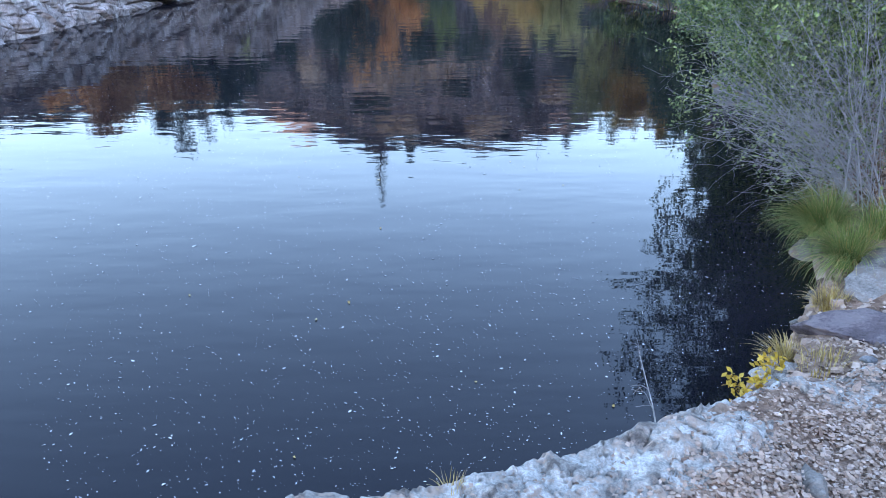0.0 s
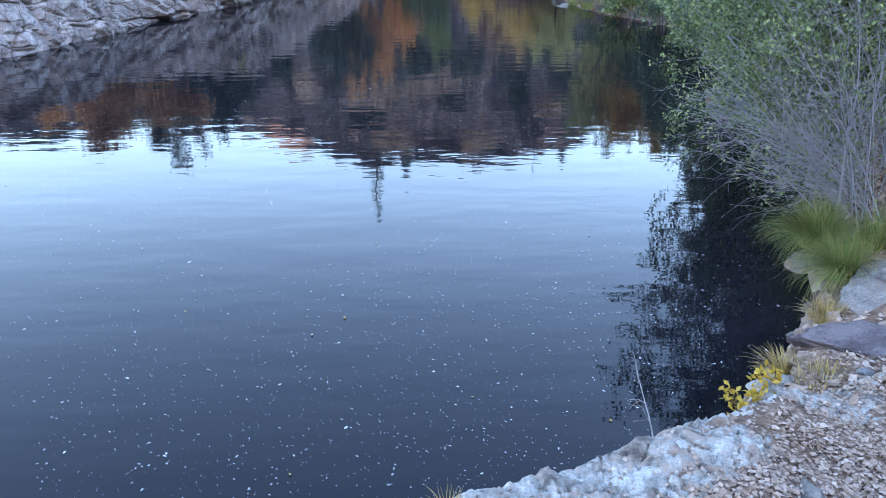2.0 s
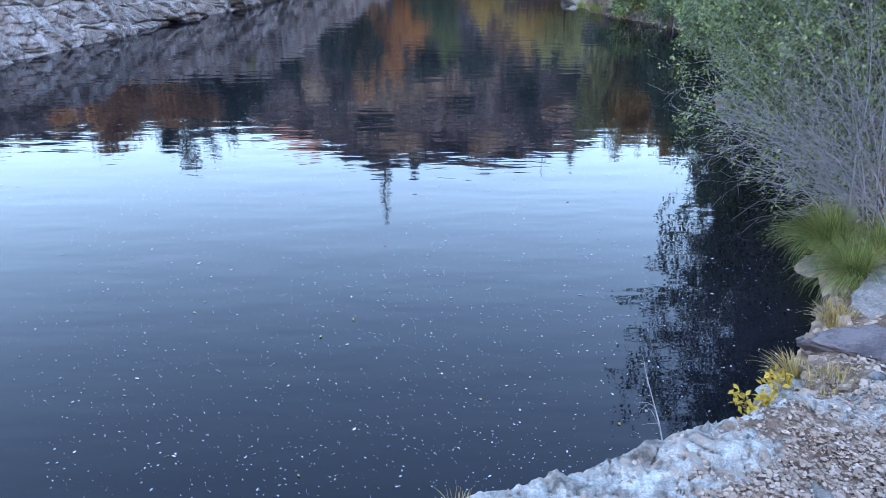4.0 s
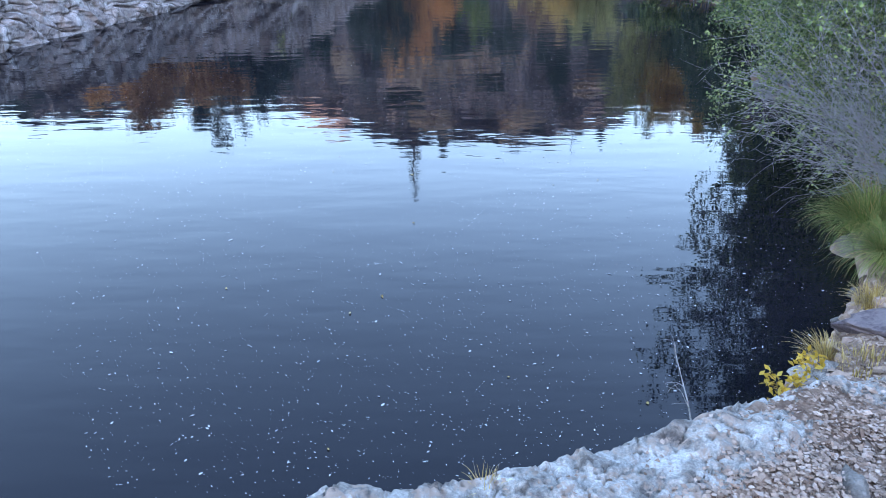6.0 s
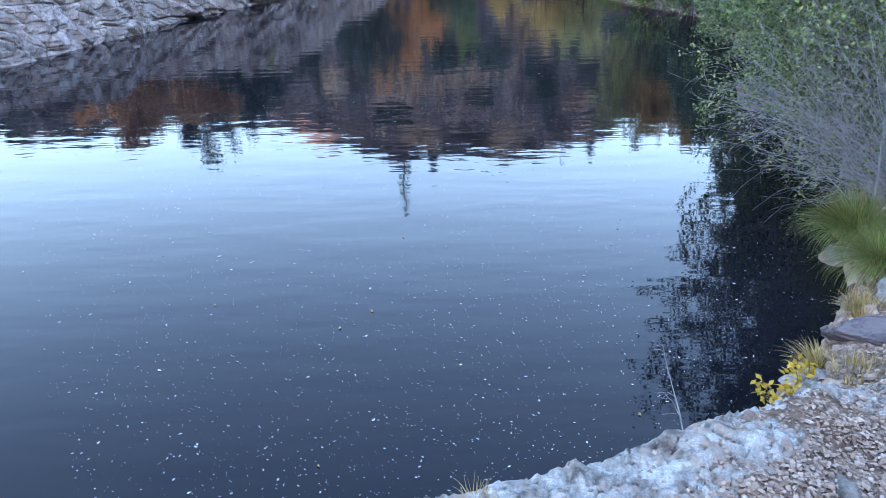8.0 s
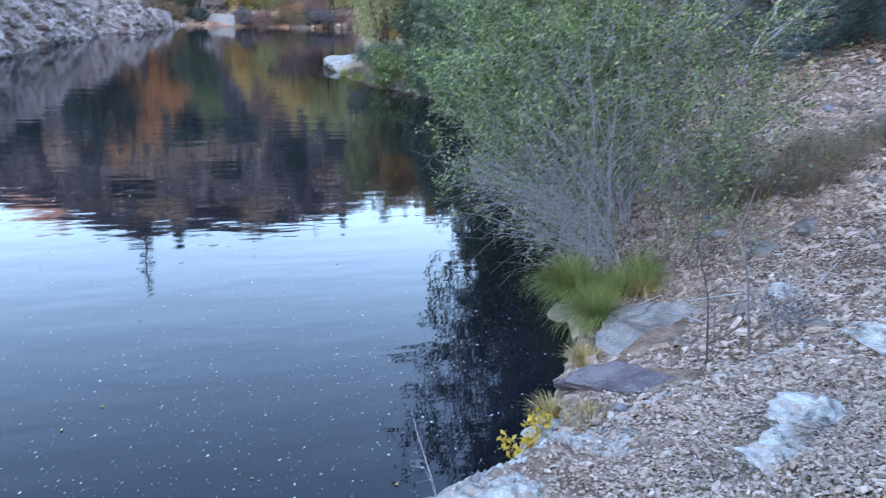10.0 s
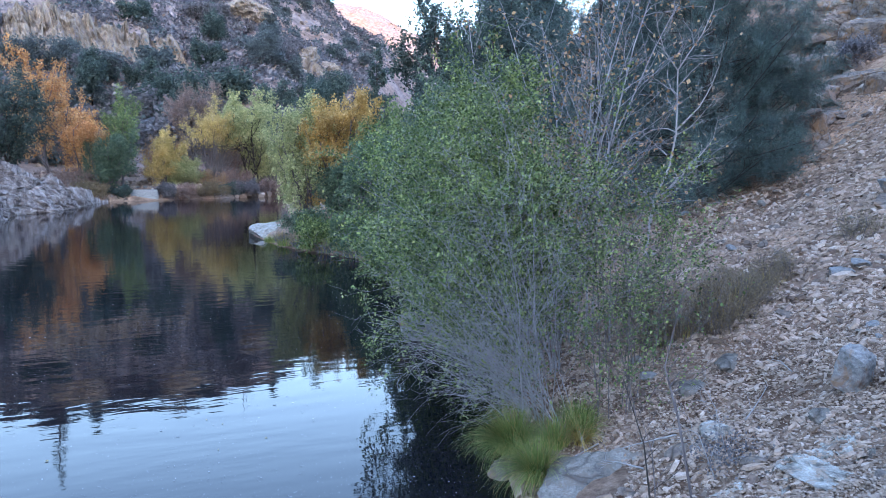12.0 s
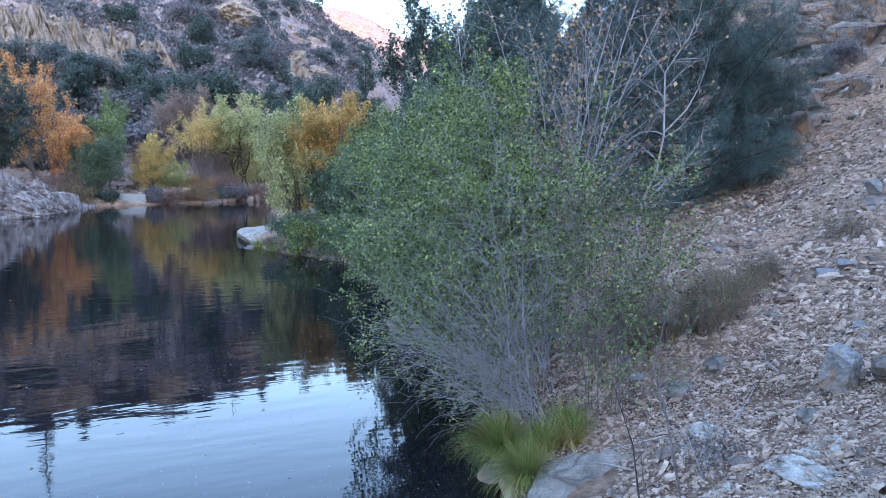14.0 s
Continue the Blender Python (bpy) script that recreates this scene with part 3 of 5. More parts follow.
fan_shrub("alder_shrub", 11, on(4.05, 6.45), [(2.66, 7.2, 1.5), (2.5, 7.4, 2.0), (2.8, 7.1, 2.8), (3.3, 6.7, 3.1), (3.6, 6.3, 3.1), (4.0, 5.9, 3.0), (2.9, 6.9, 1.25), (3.0, 7.4, 2.4), (3.7, 7.2, 3.4)],
          24, 0.0075, 12, 0.38, 4, 52, L_ALDER, M_STEM, "many-stemmed alder with bare grey twigs arching from the bank", 0.033, 0.3, lambda p: np.clip(2.1 - p[:, 0] * 0.52, 0.1, 1) * smooth(p[:, 2] + 0.45 * np.maximum(3.3 - p[:, 0], 0), 1.3, 2.7), 0.42)
fan_shrub("alder_shrub", 12, on(4.85, 7.9), [(4.2, 7.9, 4.0), (3.9, 8.0, 3.5), (3.6, 8.4, 3.2), (3.4, 8.7, 2.7), (3.3, 8.8, 2.0), (3.2, 8.8, 1.2), (4.5, 7.9, 3.7), (3.5, 7.9, 2.5), (3.8, 7.5, 2.9)],
          24, 0.012, 14, 0.32, 4, 96, L_ALDER, M_STEM, "leafy green alder leaning out over the water", 0.036, 0.36)
fan_shrub("alder_shrub", 13, on(5.9, 10.4), [(5.2, 10.6, 3.8), (4.7, 10.8, 3.2), (4.4, 10.9, 2.4), (4.2, 10.9, 1.6), (4.2, 10.9, 0.9), (5.6, 10.2, 4.0)],
          18, 0.017, 14, 0.32, 4, 76, L_ALDER, M_STEM, "leafy green alder leaning out over the water", 0.044, 0.4)
fan_shrub("alder_shrub", 16, on(7.0, 13.8), [(6.0, 13.4, 3.9), (5.5, 13.6, 3.0), (5.2, 13.7, 1.6), (6.4, 13.6, 4.6), (7.2, 14, 5.0)],
          16, 0.026, 14, 0.3, 5, 44, L_TEAL, M_STEM, "dense dark green streamside shrub", 0.052, 0.5)
fan_shrub("willow_shrub", 18, on(8.0, 19.5), [(7.0, 19, 3.4), (6.6, 19.5, 2.2), (7.6, 19, 4.2), (8.6, 19, 4.6), (7.0, 21, 2.6)],
          14, 0.03, 13, 0.3, 5, 18, L_TEAL, M_STEM, "dense blue-green willow at the water's edge", 0.095, 0.5)
fan_shrub("bare_shrub", 14, on(4.6, 5.9), [(4.0, 5.85, 2.3), (4.45, 5.55, 2.5), (4.65, 5.4, 2.2), (5.0, 5.6, 2.0), (4.3, 6.2, 2.8), (4.8, 6.2, 2.9)],
          10, 0.008, 12, 0.36, 4, 9, L_ALDER, M_STEMB, "thin brown-stemmed shrub with few green leaves", 0.033, 0.25, None, 0.45, foot=0.2)
fan_shrub("bare_shrub", 19, on(5.5, 7.0), [(5.0, 6.6, 2.9), (5.6, 6.4, 2.6), (6.0, 6.8, 2.6), (5.3, 7.2, 3.4)],
          12, 0.008, 13, 0.36, 4, 30, L_ALDER, M_STEMB, "thin shrub with scattered green leaves beside the alder", 0.035, 0.35, foot=0.3)
fan_shrub("sycamore_sapling", 15, on(5.8, 8.3), [(5.2, 9.2, 5.4), (5.9, 8.8, 5.8), (6.5, 8.4, 5.5), (5.6, 8.2, 4.6), (6.2, 8.0, 4.2), (6.6, 8.2, 6.2)],
          11, 0.017, 16, 0.36, 4, 3.2, L_RUST, M_STEM, "tall bare sapling with a few curled rusty leaves", 0.055, 0.5, None, 0.6, foot=0.35)

fan_shrub("alder_shrub", 20, on(4.3, 6.9), [(2.9, 7.0, 0.8), (3.0, 7.6, 0.85), (3.3, 6.9, 0.75), (3.4, 7.4, 1.0), (2.7, 7.4, 1.0), (3.3, 8.0, 0.7)],
          15, 0.008, 11, 0.36, 4, 9.0, L_ALDER, M_STEM, "low bare alder twigs hanging over the water", 0.036, 0.3, None, 0.8, 0.15)

# a pale young tree with a forked stem, almost bare
rng = np.random.default_rng(17)
ob = tagged(new("sycamore_tree"), "pale-barked young tree with three or four orange leaves", "tree")
ob.location = on(9.75, 11.83)
b0 = np.array(ob.location)
path = np.array([(9.75, 11.83, b0[2] - 0.1), (9.84, 11.83, 2.0), (9.93, 11.8, 2.44), (10.22, 11.78, 3.01), (10.38, 11.8, 3.70), (10.40, 11.83, 4.28), (10.38, 11.83, 4.95), (10.62, 11.8, 5.3), (10.95, 11.8, 5.7), (11.2, 11.8, 6.2), (11.32, 11.8, 6.8)]) - b0
lines = stem_lines(rng, path, 0.030, 22, 0.2, 5, 0.0, 0.2)
limb = np.array([(9.9, 11.8, 2.3), (10.37, 11.57, 2.84), (10.94, 11.57, 3.36), (11.15, 11.57, 3.6), (11.3, 11.6, 4.1)]) - b0
lines += stem_lines(rng, limb, 0.022, 8, 0.28, 3, 0.0, 0.2)
limb = np.array([(10.40, 11.83, 3.76), (10.98, 11.83, 4.24), (11.26, 11.83, 4.65), (11.47, 11.83, 5.13), (11.53, 11.8, 5.6)]) - b0
lines += stem_lines(rng, limb, 0.018, 7, 0.28, 3, 0.0, 0.2)
limb = np.array([(10.38, 11.83, 4.95), (10.0, 11.8, 5.3), (9.82, 11.8, 5.7), (9.7, 11.8, 6.3)]) - b0
lines += stem_lines(rng, limb, 0.018, 7, 0.3, 3, 0.0, 0.2)
v, f = tubes([(p, r) for p, r, l in lines])
part("trunk", mesh_np("trunk", v, f, True), M_PALE, ob)
p = leaf_places(rng, lines, 0.8, (1, 2), 0.03)
v, f = leaf_quads(rng, p, np.full(len(p), 0.06), 0.8)
part("leaves", mesh_np("leaves", v, f), L_RUST, ob, "curled rusty leaves", "stuff")


def conifer(name, seed, base, height, width, label, leaf=L_PINE, needle=0.2, whorls=18, per_m=60, low=0.06, bark=M_DARK, aspect=0.05, up=0.12, lean=(0, 0), group="", taper=0.75, arms=5, twig_kids=7):
    """A conifer: straight trunk, whorls of limbs, branchlets set with needles."""
    rng = np.random.default_rng(seed)
    ob = tagged(new(name), label, "tree", group)
    ob.location = base
    tr = np.array([(lean[0] * k * k, lean[1] * k * k, -0.2 + (height + 0.2) * k) for k in np.linspace(0, 1, 9)])
    lines = [(tr, np.linspace(height * 0.017, 0.012, 9), 0)]
    for k in range(whorls):
        f = low + (0.97 - low) * k / (whorls - 1)
        q = np.array([np.interp(f, np.linspace(0, 1, 9), tr[:, a]) for a in range(3)])
        reach = width * 0.5 * (1 - f) ** taper * (0.8 + 0.4 * rng.random()) + 0.15
        if f < 0.25:
            reach *= 0.75 + f
        for a in range(rng.integers(arms - 1, arms + 2)):
            t = rng.random() * 6.28
            w = (math.cos(t), math.sin(t), up + 0.5 * f + rng.normal(0, 0.12))
            grow(rng, q, w, reach * (0.7 + 0.5 * rng.random()), 0.008 + 0.012 * (1 - f), 0, [(twig_kids, 0.7, 0.42, 0.12, 0.05, 0.2), (3, 0.6, 0.5, 0.15, 0.05, 0.2), (0, 0, 0, 0.2, 0.05, 0)], lines)
    v, f = tubes([(p, np.maximum(r, 0.002)) for p, r, l in lines])
    part("trunk", mesh_np("trunk", v, f, True), bark, ob)
    p = leaf_places(rng, lines[1:], per_m, (1, 2), 0.03)
    v, f = leaf_quads(rng, p, np.full(len(p), needle), aspect, 0.2, 0.3)
    part("crown", mesh_np("crown", v, f), leaf, ob, "", "stuff")
    return ob


conifer("pine_tree", 21, on(13.1, 13.9), 9.6, 5.4, "grey-green pine with soft needles down to the slope", per_m=150, needle=0.14, aspect=0.05, low=0.02, whorls=27, taper=0.42, arms=7, twig_kids=9)
conifer("pine_tree", 22, on(12.4, 17.4), 9.0, 5.0, "grey-green pine growing behind another on the slope", per_m=70, needle=0.18, aspect=0.06, low=0.03, whorls=20, taper=0.5)

# ---------------------------------------------------------------- promontory and far shore
FULL = [(10, 0.8, 0.55, 0.10, 0.05, 0.12), (6, 0.75, 0.55, 0.15, 0.06, 0.15), (4, 0.7, 0.6, 0.2, 0.05, 0.15), (0, 0, 0, 0.25, 0.0, 0)]


def full(name, seed, xy, h, w, leaf, bark, label, size, per_m, stems=1, category="tree", group="", lean=(0, 0), bare=0.0):
    if math.hypot(*xy) > 55:
        size, per_m = size * 0.8, per_m * 1.45
    return broadleaf(name, seed, on(*xy), h, w, leaf, bark, label, category, size, per_m, stems, None, group, lean, size * 0.9, FULL, aspect=0.75, bare=bare)


full("oak_tree", 31, (17.5, 37), 12.0, 9.0, L_OAK, M_DARK, "dark evergreen oak above the bank", 0.15, 46, 2)
full("oak_tree", 77, (16.8, 25.5), 8.0, 6.0, L_OAK, M_DARK, "dark evergreen oak above the bank", 0.12, 40, 3)
full("oak_tree", 41, (10.6, 22.3), 7.6, 5.4, L_OAK, M_DARK, "dense dark evergreen oak above the bank", 0.09, 60, 3)
full("oak_tree", 76, (13.5, 26.5), 8.0, 6.0, L_OAK, M_DARK, "dense dark evergreen oak above the bank", 0.11, 46, 3)
full("willow_tree", 32, (6.95, 29.6), 4.7, 3.3, L_WILLOW, M_STEMB, "yellow-green willow on the promontory", 0.075, 54, 7)
full("cottonwood_tree", 33, (8.3, 29.0), 4.7, 3.2, L_GOLD, M_STEMB, "small golden cottonwood on the promontory", 0.08, 84, 3)
full("willow_shrub", 34, (7.5, 27.6), 2.2, 2.6, L_TEAL, M_STEMB, "blue-green willow shrub under the taller willow", 0.09, 34, 8, "shrub")
full("willow_shrub", 42, (8.0, 24.2), 3.2, 3.4, L_TEAL, M_STEMB, "blue-green willow shrub on the promontory", 0.09, 32, 8, "shrub")
full("willow_shrub", 63, (10.6, 27.5), 3.8, 4.0, L_GREEN, M_STEMB, "green willow shrub on the promontory", 0.10, 30, 7, "shrub")
full("willow_shrub", 64, (8.2, 22.0), 3.4, 3.4, L_ALDER, M_STEMB, "green alder shrub along the promontory", 0.08, 32, 8, "shrub")
full("willow_shrub", 65, (8.2, 17.0), 4.2, 3.6, L_ALDER, M_STEMB, "green alder shrub along the promontory", 0.08, 32, 8, "shrub")
for k, (x, y, h, w2) in enumerate([(5.2, 10.0, 1.2, 2.0), (5.75, 12.3, 1.3, 2.2), (6.1, 14.8, 1.4, 2.2), (6.3, 17.4, 1.4, 2.4), (6.5, 19.9, 1.5, 2.4), (6.3, 22.4, 1.3, 2.0), (6.1, 24.8, 1.0, 1.8), (6.3, 27.0, 0.8, 1.5)]):
    full("willow_shrub", 600 + k, (max(x, float(shore_right(y)) + 0.1), y), h, w2, (L_ALDER, L_TEAL)[k % 2], M_STEM, "low green shrub hanging over the waterline", 0.07, 36, 9, "shrub", "shrubs along the waterline")
full("cottonwood_tree", 35, (-5.4, 70), 11.3, 7.5, L_ORANGE, M_STEMB, "tall orange autumn cottonwood on the far shore", 0.18, 24, 2)
full("cottonwood_tree", 43, (-3.2, 68), 6.0, 4.0, L_ORANGE, M_STEMB, "lower orange cottonwood on the far shore", 0.17, 26, 2)
full("cottonwood_tree", 36, (-0.3, 68.5), 8.0, 6.2, L_GREEN, M_STEMB, "green cottonwood beside the weir", 0.17, 20, 2, bare=0.3)
full("willow_shrub", 44, (-1.6, 65.6), 4.4, 5.0, L_TEAL, M_STEMB, "low green shrub at the waterline", 0.15, 26, 6, "shrub")
full("willow_shrub", 37, (3.4, 68.3), 4.8, 3.8, L_YELLOW, M_STEMB, "yellow willow shrub beside the weir", 0.15, 20, 5, "shrub")
full("willow_shrub", 45, (5.0, 68.6), 2.6, 3.4, L_WILLOW, M_STEMB, "low yellow-green shrub at the waterline", 0.15, 22, 6, "shrub")
full("willow_tree", 38, (11.0, 72.6), 8.8, 7.0, L_WILLOW, M_DARK, "round yellow-green willow with dark forked trunks", 0.17, 24, 4, bare=0.5)
full("willow_tree", 39, (7.3, 71), 7.6, 5.6, L_YELLOW, M_STEMB, "thin yellowing willow with bare grey stems", 0.15, 12, 6, bare=0.55)
full("bare_shrub", 46, (7.4, 81), 7.5, 8.0, L_BROWN, M_STEMB, "leafless pinkish-brown thicket on the slope", 0.15, 10, 7, "shrub")
full("bare_shrub", 69, (2.8, 72), 4.0, 5.0, L_RUST, M_STEM, "thin grey autumn thicket on the far shore", 0.15, 6, 8, "shrub")
full("bare_shrub", 70, (9.4, 74), 5.0, 5.5, L_BROWN, M_STEM, "thin grey autumn thicket on the far shore", 0.15, 6, 8, "shrub")
full("bare_shrub", 71, (-3.0, 73), 4.5, 6.0, L_BROWN, M_STEMB, "reddish-brown thicket under the cottonwood", 0.15, 10, 8, "shrub")
full("willow_shrub", 72, (13.0, 72.5), 4.5, 4.5, L_WILLOW, M_STEMB, "yellow-green willow shrub on the far shore", 0.16, 20, 6, "shrub")
full("bare_shrub", 73, (6.6, 69.2), 1.6, 3.4, L_RUST, M_STEM, "low grey brush on the far shore", 0.12, 12, 8, "shrub")
full("bare_shrub", 74, (9.4, 70.2), 1.6, 3.4, L_BROWN, M_STEM, "low grey brush on the far shore", 0.12, 12, 8, "shrub")
full("bare_shrub", 75, (-4.6, 65.8), 1.8, 4.0, L_BROWN, M_STEM, "low brown brush above the rock face", 0.12, 14, 8, "shrub")
for k, (x, h, w2) in enumerate([(-5.6, 1.6, 3.2), (-2.8, 1.5, 3.0), (-0.6, 1.1, 1.8), (3.0, 1.3, 2.4), (4.6, 1.2, 3.0), (6.4, 1.4, 3.2), (8.2, 1.3, 3.0), (10.0, 1.5, 3.4), (12.0, 1.6, 3.4)]):
    y = float(np.interp(x, [-12, -3, 5.7, 12, 30], [62.5, 62.8, 64.6, 68.3, 88])) + 0.8
    full("bank_brush", 700 + k, (x, y), h * 0.75, w2, (L_BROWN, L_DRY, L_OAK, L_GREYSH)[k % 4], M_STEM, "low dark brush along the far waterline", 0.13, 18, 8, "shrub", "far shore brush")
full("oak_tree", 40, (-7.6, 66), 9.4, 7.0, L_OAK, M_DARK, "dark evergreen oak behind the rock face", 0.19, 26, 2)
full("oak_tree", 47, (-13, 55), 6.5, 7.5, L_OAK, M_DARK, "dark evergreen oak behind the rock face", 0.19, 24, 2)
full("oak_tree", 48, (19.5, 88), 7.6, 12.5, L_OAK, M_DARK, "broad dark evergreen oak at the foot of the hill", 0.25, 36, 4)
full("oak_tree", 49, (23.5, 74), 8.5, 8.0, L_OAK, M_DARK, "dark evergreen oak in the side valley", 0.22, 26, 2)
full("oak_tree", 50, (-4.0, 96), 6.6, 8.5, L_OAK, M_DARK, "dark evergreen oak on the hillside", 0.25, 24, 2)
full("oak_tree", 51, (3.0, 92), 6.0, 7.5, L_OAK, M_DARK, "dark evergreen oak on the hillside", 0.24, 24, 2)
full("cottonwood_tree", 52, (-17.4, 40), 3.5, 8.0, L_RUST, M_DARK, "reddish-brown autumn tree behind the rock face", 0.2, 26, 3)
full("cottonwood_tree", 53, (-21.5, 41), 2.6, 4.0, L_ORANGE, M_DARK, "rusty orange tree behind the rock face", 0.22, 10, 2)
full("oak_tree", 54, (-18.0, 48), 7.8, 10.0, L_OAK, M_DARK, "dark evergreen oak behind the rock face", 0.19, 24, 2)
full("oak_tree", 55, (-30, 42), 2.2, 7.0, L_OAK, M_DARK, "dark evergreen oak behind the rock face", 0.17, 26, 2)
full("willow_shrub", 56, (-9.6, 33.5), 2.4, 2.6, L_WILLOW, M_STEMB, "yellow-green shrub on top of the rock face", 0.14, 16, 5, "shrub")
conifer("cedar_tree", 57, on(28.5, 86), 13.5, 5.0, "slender dark cedar in the side valley", L_OAK, 0.3, 16, 16, 0.1, aspect=0.4)

for k, (x, y, h, w2) in enumerate([(-7.5, 105, 4.4, 8.0), (12.6, 124.5, 4.4, 6.0), (11.6, 114, 5.2, 5.0), (18.8, 118, 4.6, 9.0), (3.7, 101.5, 3.8, 7.0), (13.3, 110.5, 3.2, 5.5), (-1.9, 99.5, 4.0, 6.0), (8.0, 97, 3.6, 6.0), (25, 104, 4.4, 7.0), (-11.5, 106.5, 3.8, 7.0)]):
    full("oak_tree", 640 + k, (x, y), h, w2, L_OAK if k % 3 else L_SHRUB, M_DARK, "dark rounded scrub oak on the stony hill", 0.26, 16, 4, "tree", "hillside scrub oaks")

# trees standing on the skyline
conifer("pine_tree", 58, on(-18.5, 198), 21, 5.5, "tall thin pine on the ridge", L_OAK, 0.6, 14, 1.5, 0.2, aspect=0.3, group="ridge trees")
conifer("pine_tree", 59, on(-10.0, 199), 6, 4.5, "small pine on the ridge", L_OAK, 0.7, 9, 3.0, 0.15, aspect=0.3, group="ridge trees")
twig = np.array([(26.0, 196.0, ground(26, 196) - 0.5), (26.4, 196, ground(26, 196) + 4.0), (26.2, 196, ground(26, 196) + 8.5)])
lines = [(twig - twig[0], np.array([0.14, 0.11, 0.05]), 0), (np.array([(1.6, 0, -0.5), (1.3, 0, 3.6), (0.9, 0, 6.6)]), np.array([0.12, 0.1, 0.05]), 0)]
v, f = tubes([(p, r) for p, r, l in lines])
thing("dead_snag", mesh_np("dead_snag", v, f, True), M_DARK, "thin forked dead snag on the ridge", "tree").location = tuple(twig[0])
conifer("pine_tree", 61, on(34, 195), 5.5, 3.5, "small pine on the ridge", L_OAK, 0.7, 8, 3.0, 0.15, aspect=0.3, group="ridge trees")
conifer("pine_tree", 62, on(51, 193), 6, 3.5, "small pine on the ridge", L_OAK, 0.7, 8, 3.0, 0.15, aspect=0.3, group="ridge trees")

# ---------------------------------------------------------------- hillside scrub, outcrops and stones
rng = np.random.default_rng(71)
kinds = []
for k in range(6):
    leaf = (L_SHRUB, L_GREYSH, L_SHRUB, L_OAK, L_GREYSH, L_SHRUB)[k]
    text = ("dark green chaparral bush on the stony hill", "grey leafless scrub bush on the stony hill", "dark green chaparral bush on the stony hill", "dark rounded scrub oak on the stony hill",
            "grey leafless scrub bush on the stony hill", "dark green chaparral bush on the stony hill")[k]
    kinds.append(full("hill_shrub", 80 + k, (-20 - 9 * k, 130), 2.6, 3.4, leaf, M_STEMB, text, 0.3, 8, 5, "shrub", "hillside scrub"))
made = 0
while made < 250:
    az, r = rng.uniform(-34, 21), rng.uniform(78, 200)
    x, y = r * math.sin(radians(az)), r * math.cos(radians(az))
    if vnoise(np.array([x * 0.05]), np.array([y * 0.05]), 61)[0] < rng.uniform(-0.45, 0.3) or x - float(shore_right(y)) > -2:
        continue
    s = rng.uniform(0.6, 1.9) * (1.15 if r < 130 else 0.9)
    c = copy_thing(kinds[rng.integers(6)], pose(x, y, ground(x, y) - 0.15, 0, 0, rng.uniform(0, 360)))
    c.scale = (s, s, s * rng.uniform(0.75, 1.05))
    made += 1
for k in range(40):
    u, y = rng.uniform(14, 60), rng.uniform(14, 110)
    x = float(shore_right(y)) + u
    s = rng.uniform(0.5, 1.3)
    c = copy_thing(kinds[rng.integers(6)], pose(x, y, ground(x, y) - 0.1, 0, 0, rng.uniform(0, 360)))
    c.scale = (s, s, s)

# low scrub between the bushes, too fine to tell apart
n = 55000
az, r = np.radians(rng.uniform(-36, 22, n)), np.sqrt(rng.uniform(80 ** 2, 205 ** 2, n))
x, y = r * np.sin(az), r * np.cos(az)
ok = (x - shore_right(y) < 0) & (fbm(x * 0.06, y * 0.06, 63, 3) > rng.uniform(-0.5, 0.25, n))
x, y = x[ok], y[ok]
size = rng.uniform(0.35, 1.0, len(x))
p = np.repeat(np.stack([x, y, terrain(x, y)], -1), 6, 0) + rng.normal(0, 1, (6 * len(x), 3)) * np.repeat(size, 6)[:, None] * np.array([0.55, 0.55, 0.3])
p[:, 2] += np.repeat(size, 6) * 0.3
v, f = leaf_quads(rng, p, np.full(len(p), 0.7), 0.6, 0.4)
n = 700
az, r = np.radians(rng.uniform(-36, 22, n)), np.sqrt(rng.uniform(80 ** 2, 205 ** 2, n))
bx, by = r * np.sin(az), r * np.cos(az)
ok = (bx - shore_right(by) < 0) & (fbm(bx * 0.05, by * 0.05, 64, 3) > rng.uniform(-0.4, 0.3, n))
bx, by = bx[ok], by[ok]
size = rng.uniform(0.8, 2.0, len(bx))
q = rng.normal(0, 1, (120 * len(bx), 3))
q /= np.linalg.norm(q, axis=1)[:, None] * rng.uniform(0.95, 1.7, len(q))[:, None]
q = np.repeat(np.stack([bx, by, terrain(bx, by)], -1), 120, 0) + q * np.repeat(size, 120)[:, None] * np.array([1, 1, 0.75])
q[:, 2] += np.repeat(size, 120) * 0.45
v2, f2 = leaf_quads(rng, q, np.full(len(q), 0.45), 0.7, 0.4)
thing("hill_bushes", mesh_np("hill_bushes", v2, f2), L_SHRUB, "dark green bushes spread over the far hillside", "scrub", "", "stuff")
thing("hill_scrub", mesh_np("hill_scrub", v, f), L_GREYSH, "low grey-brown scrub covering the stony hillside", "scrub", "", "stuff")

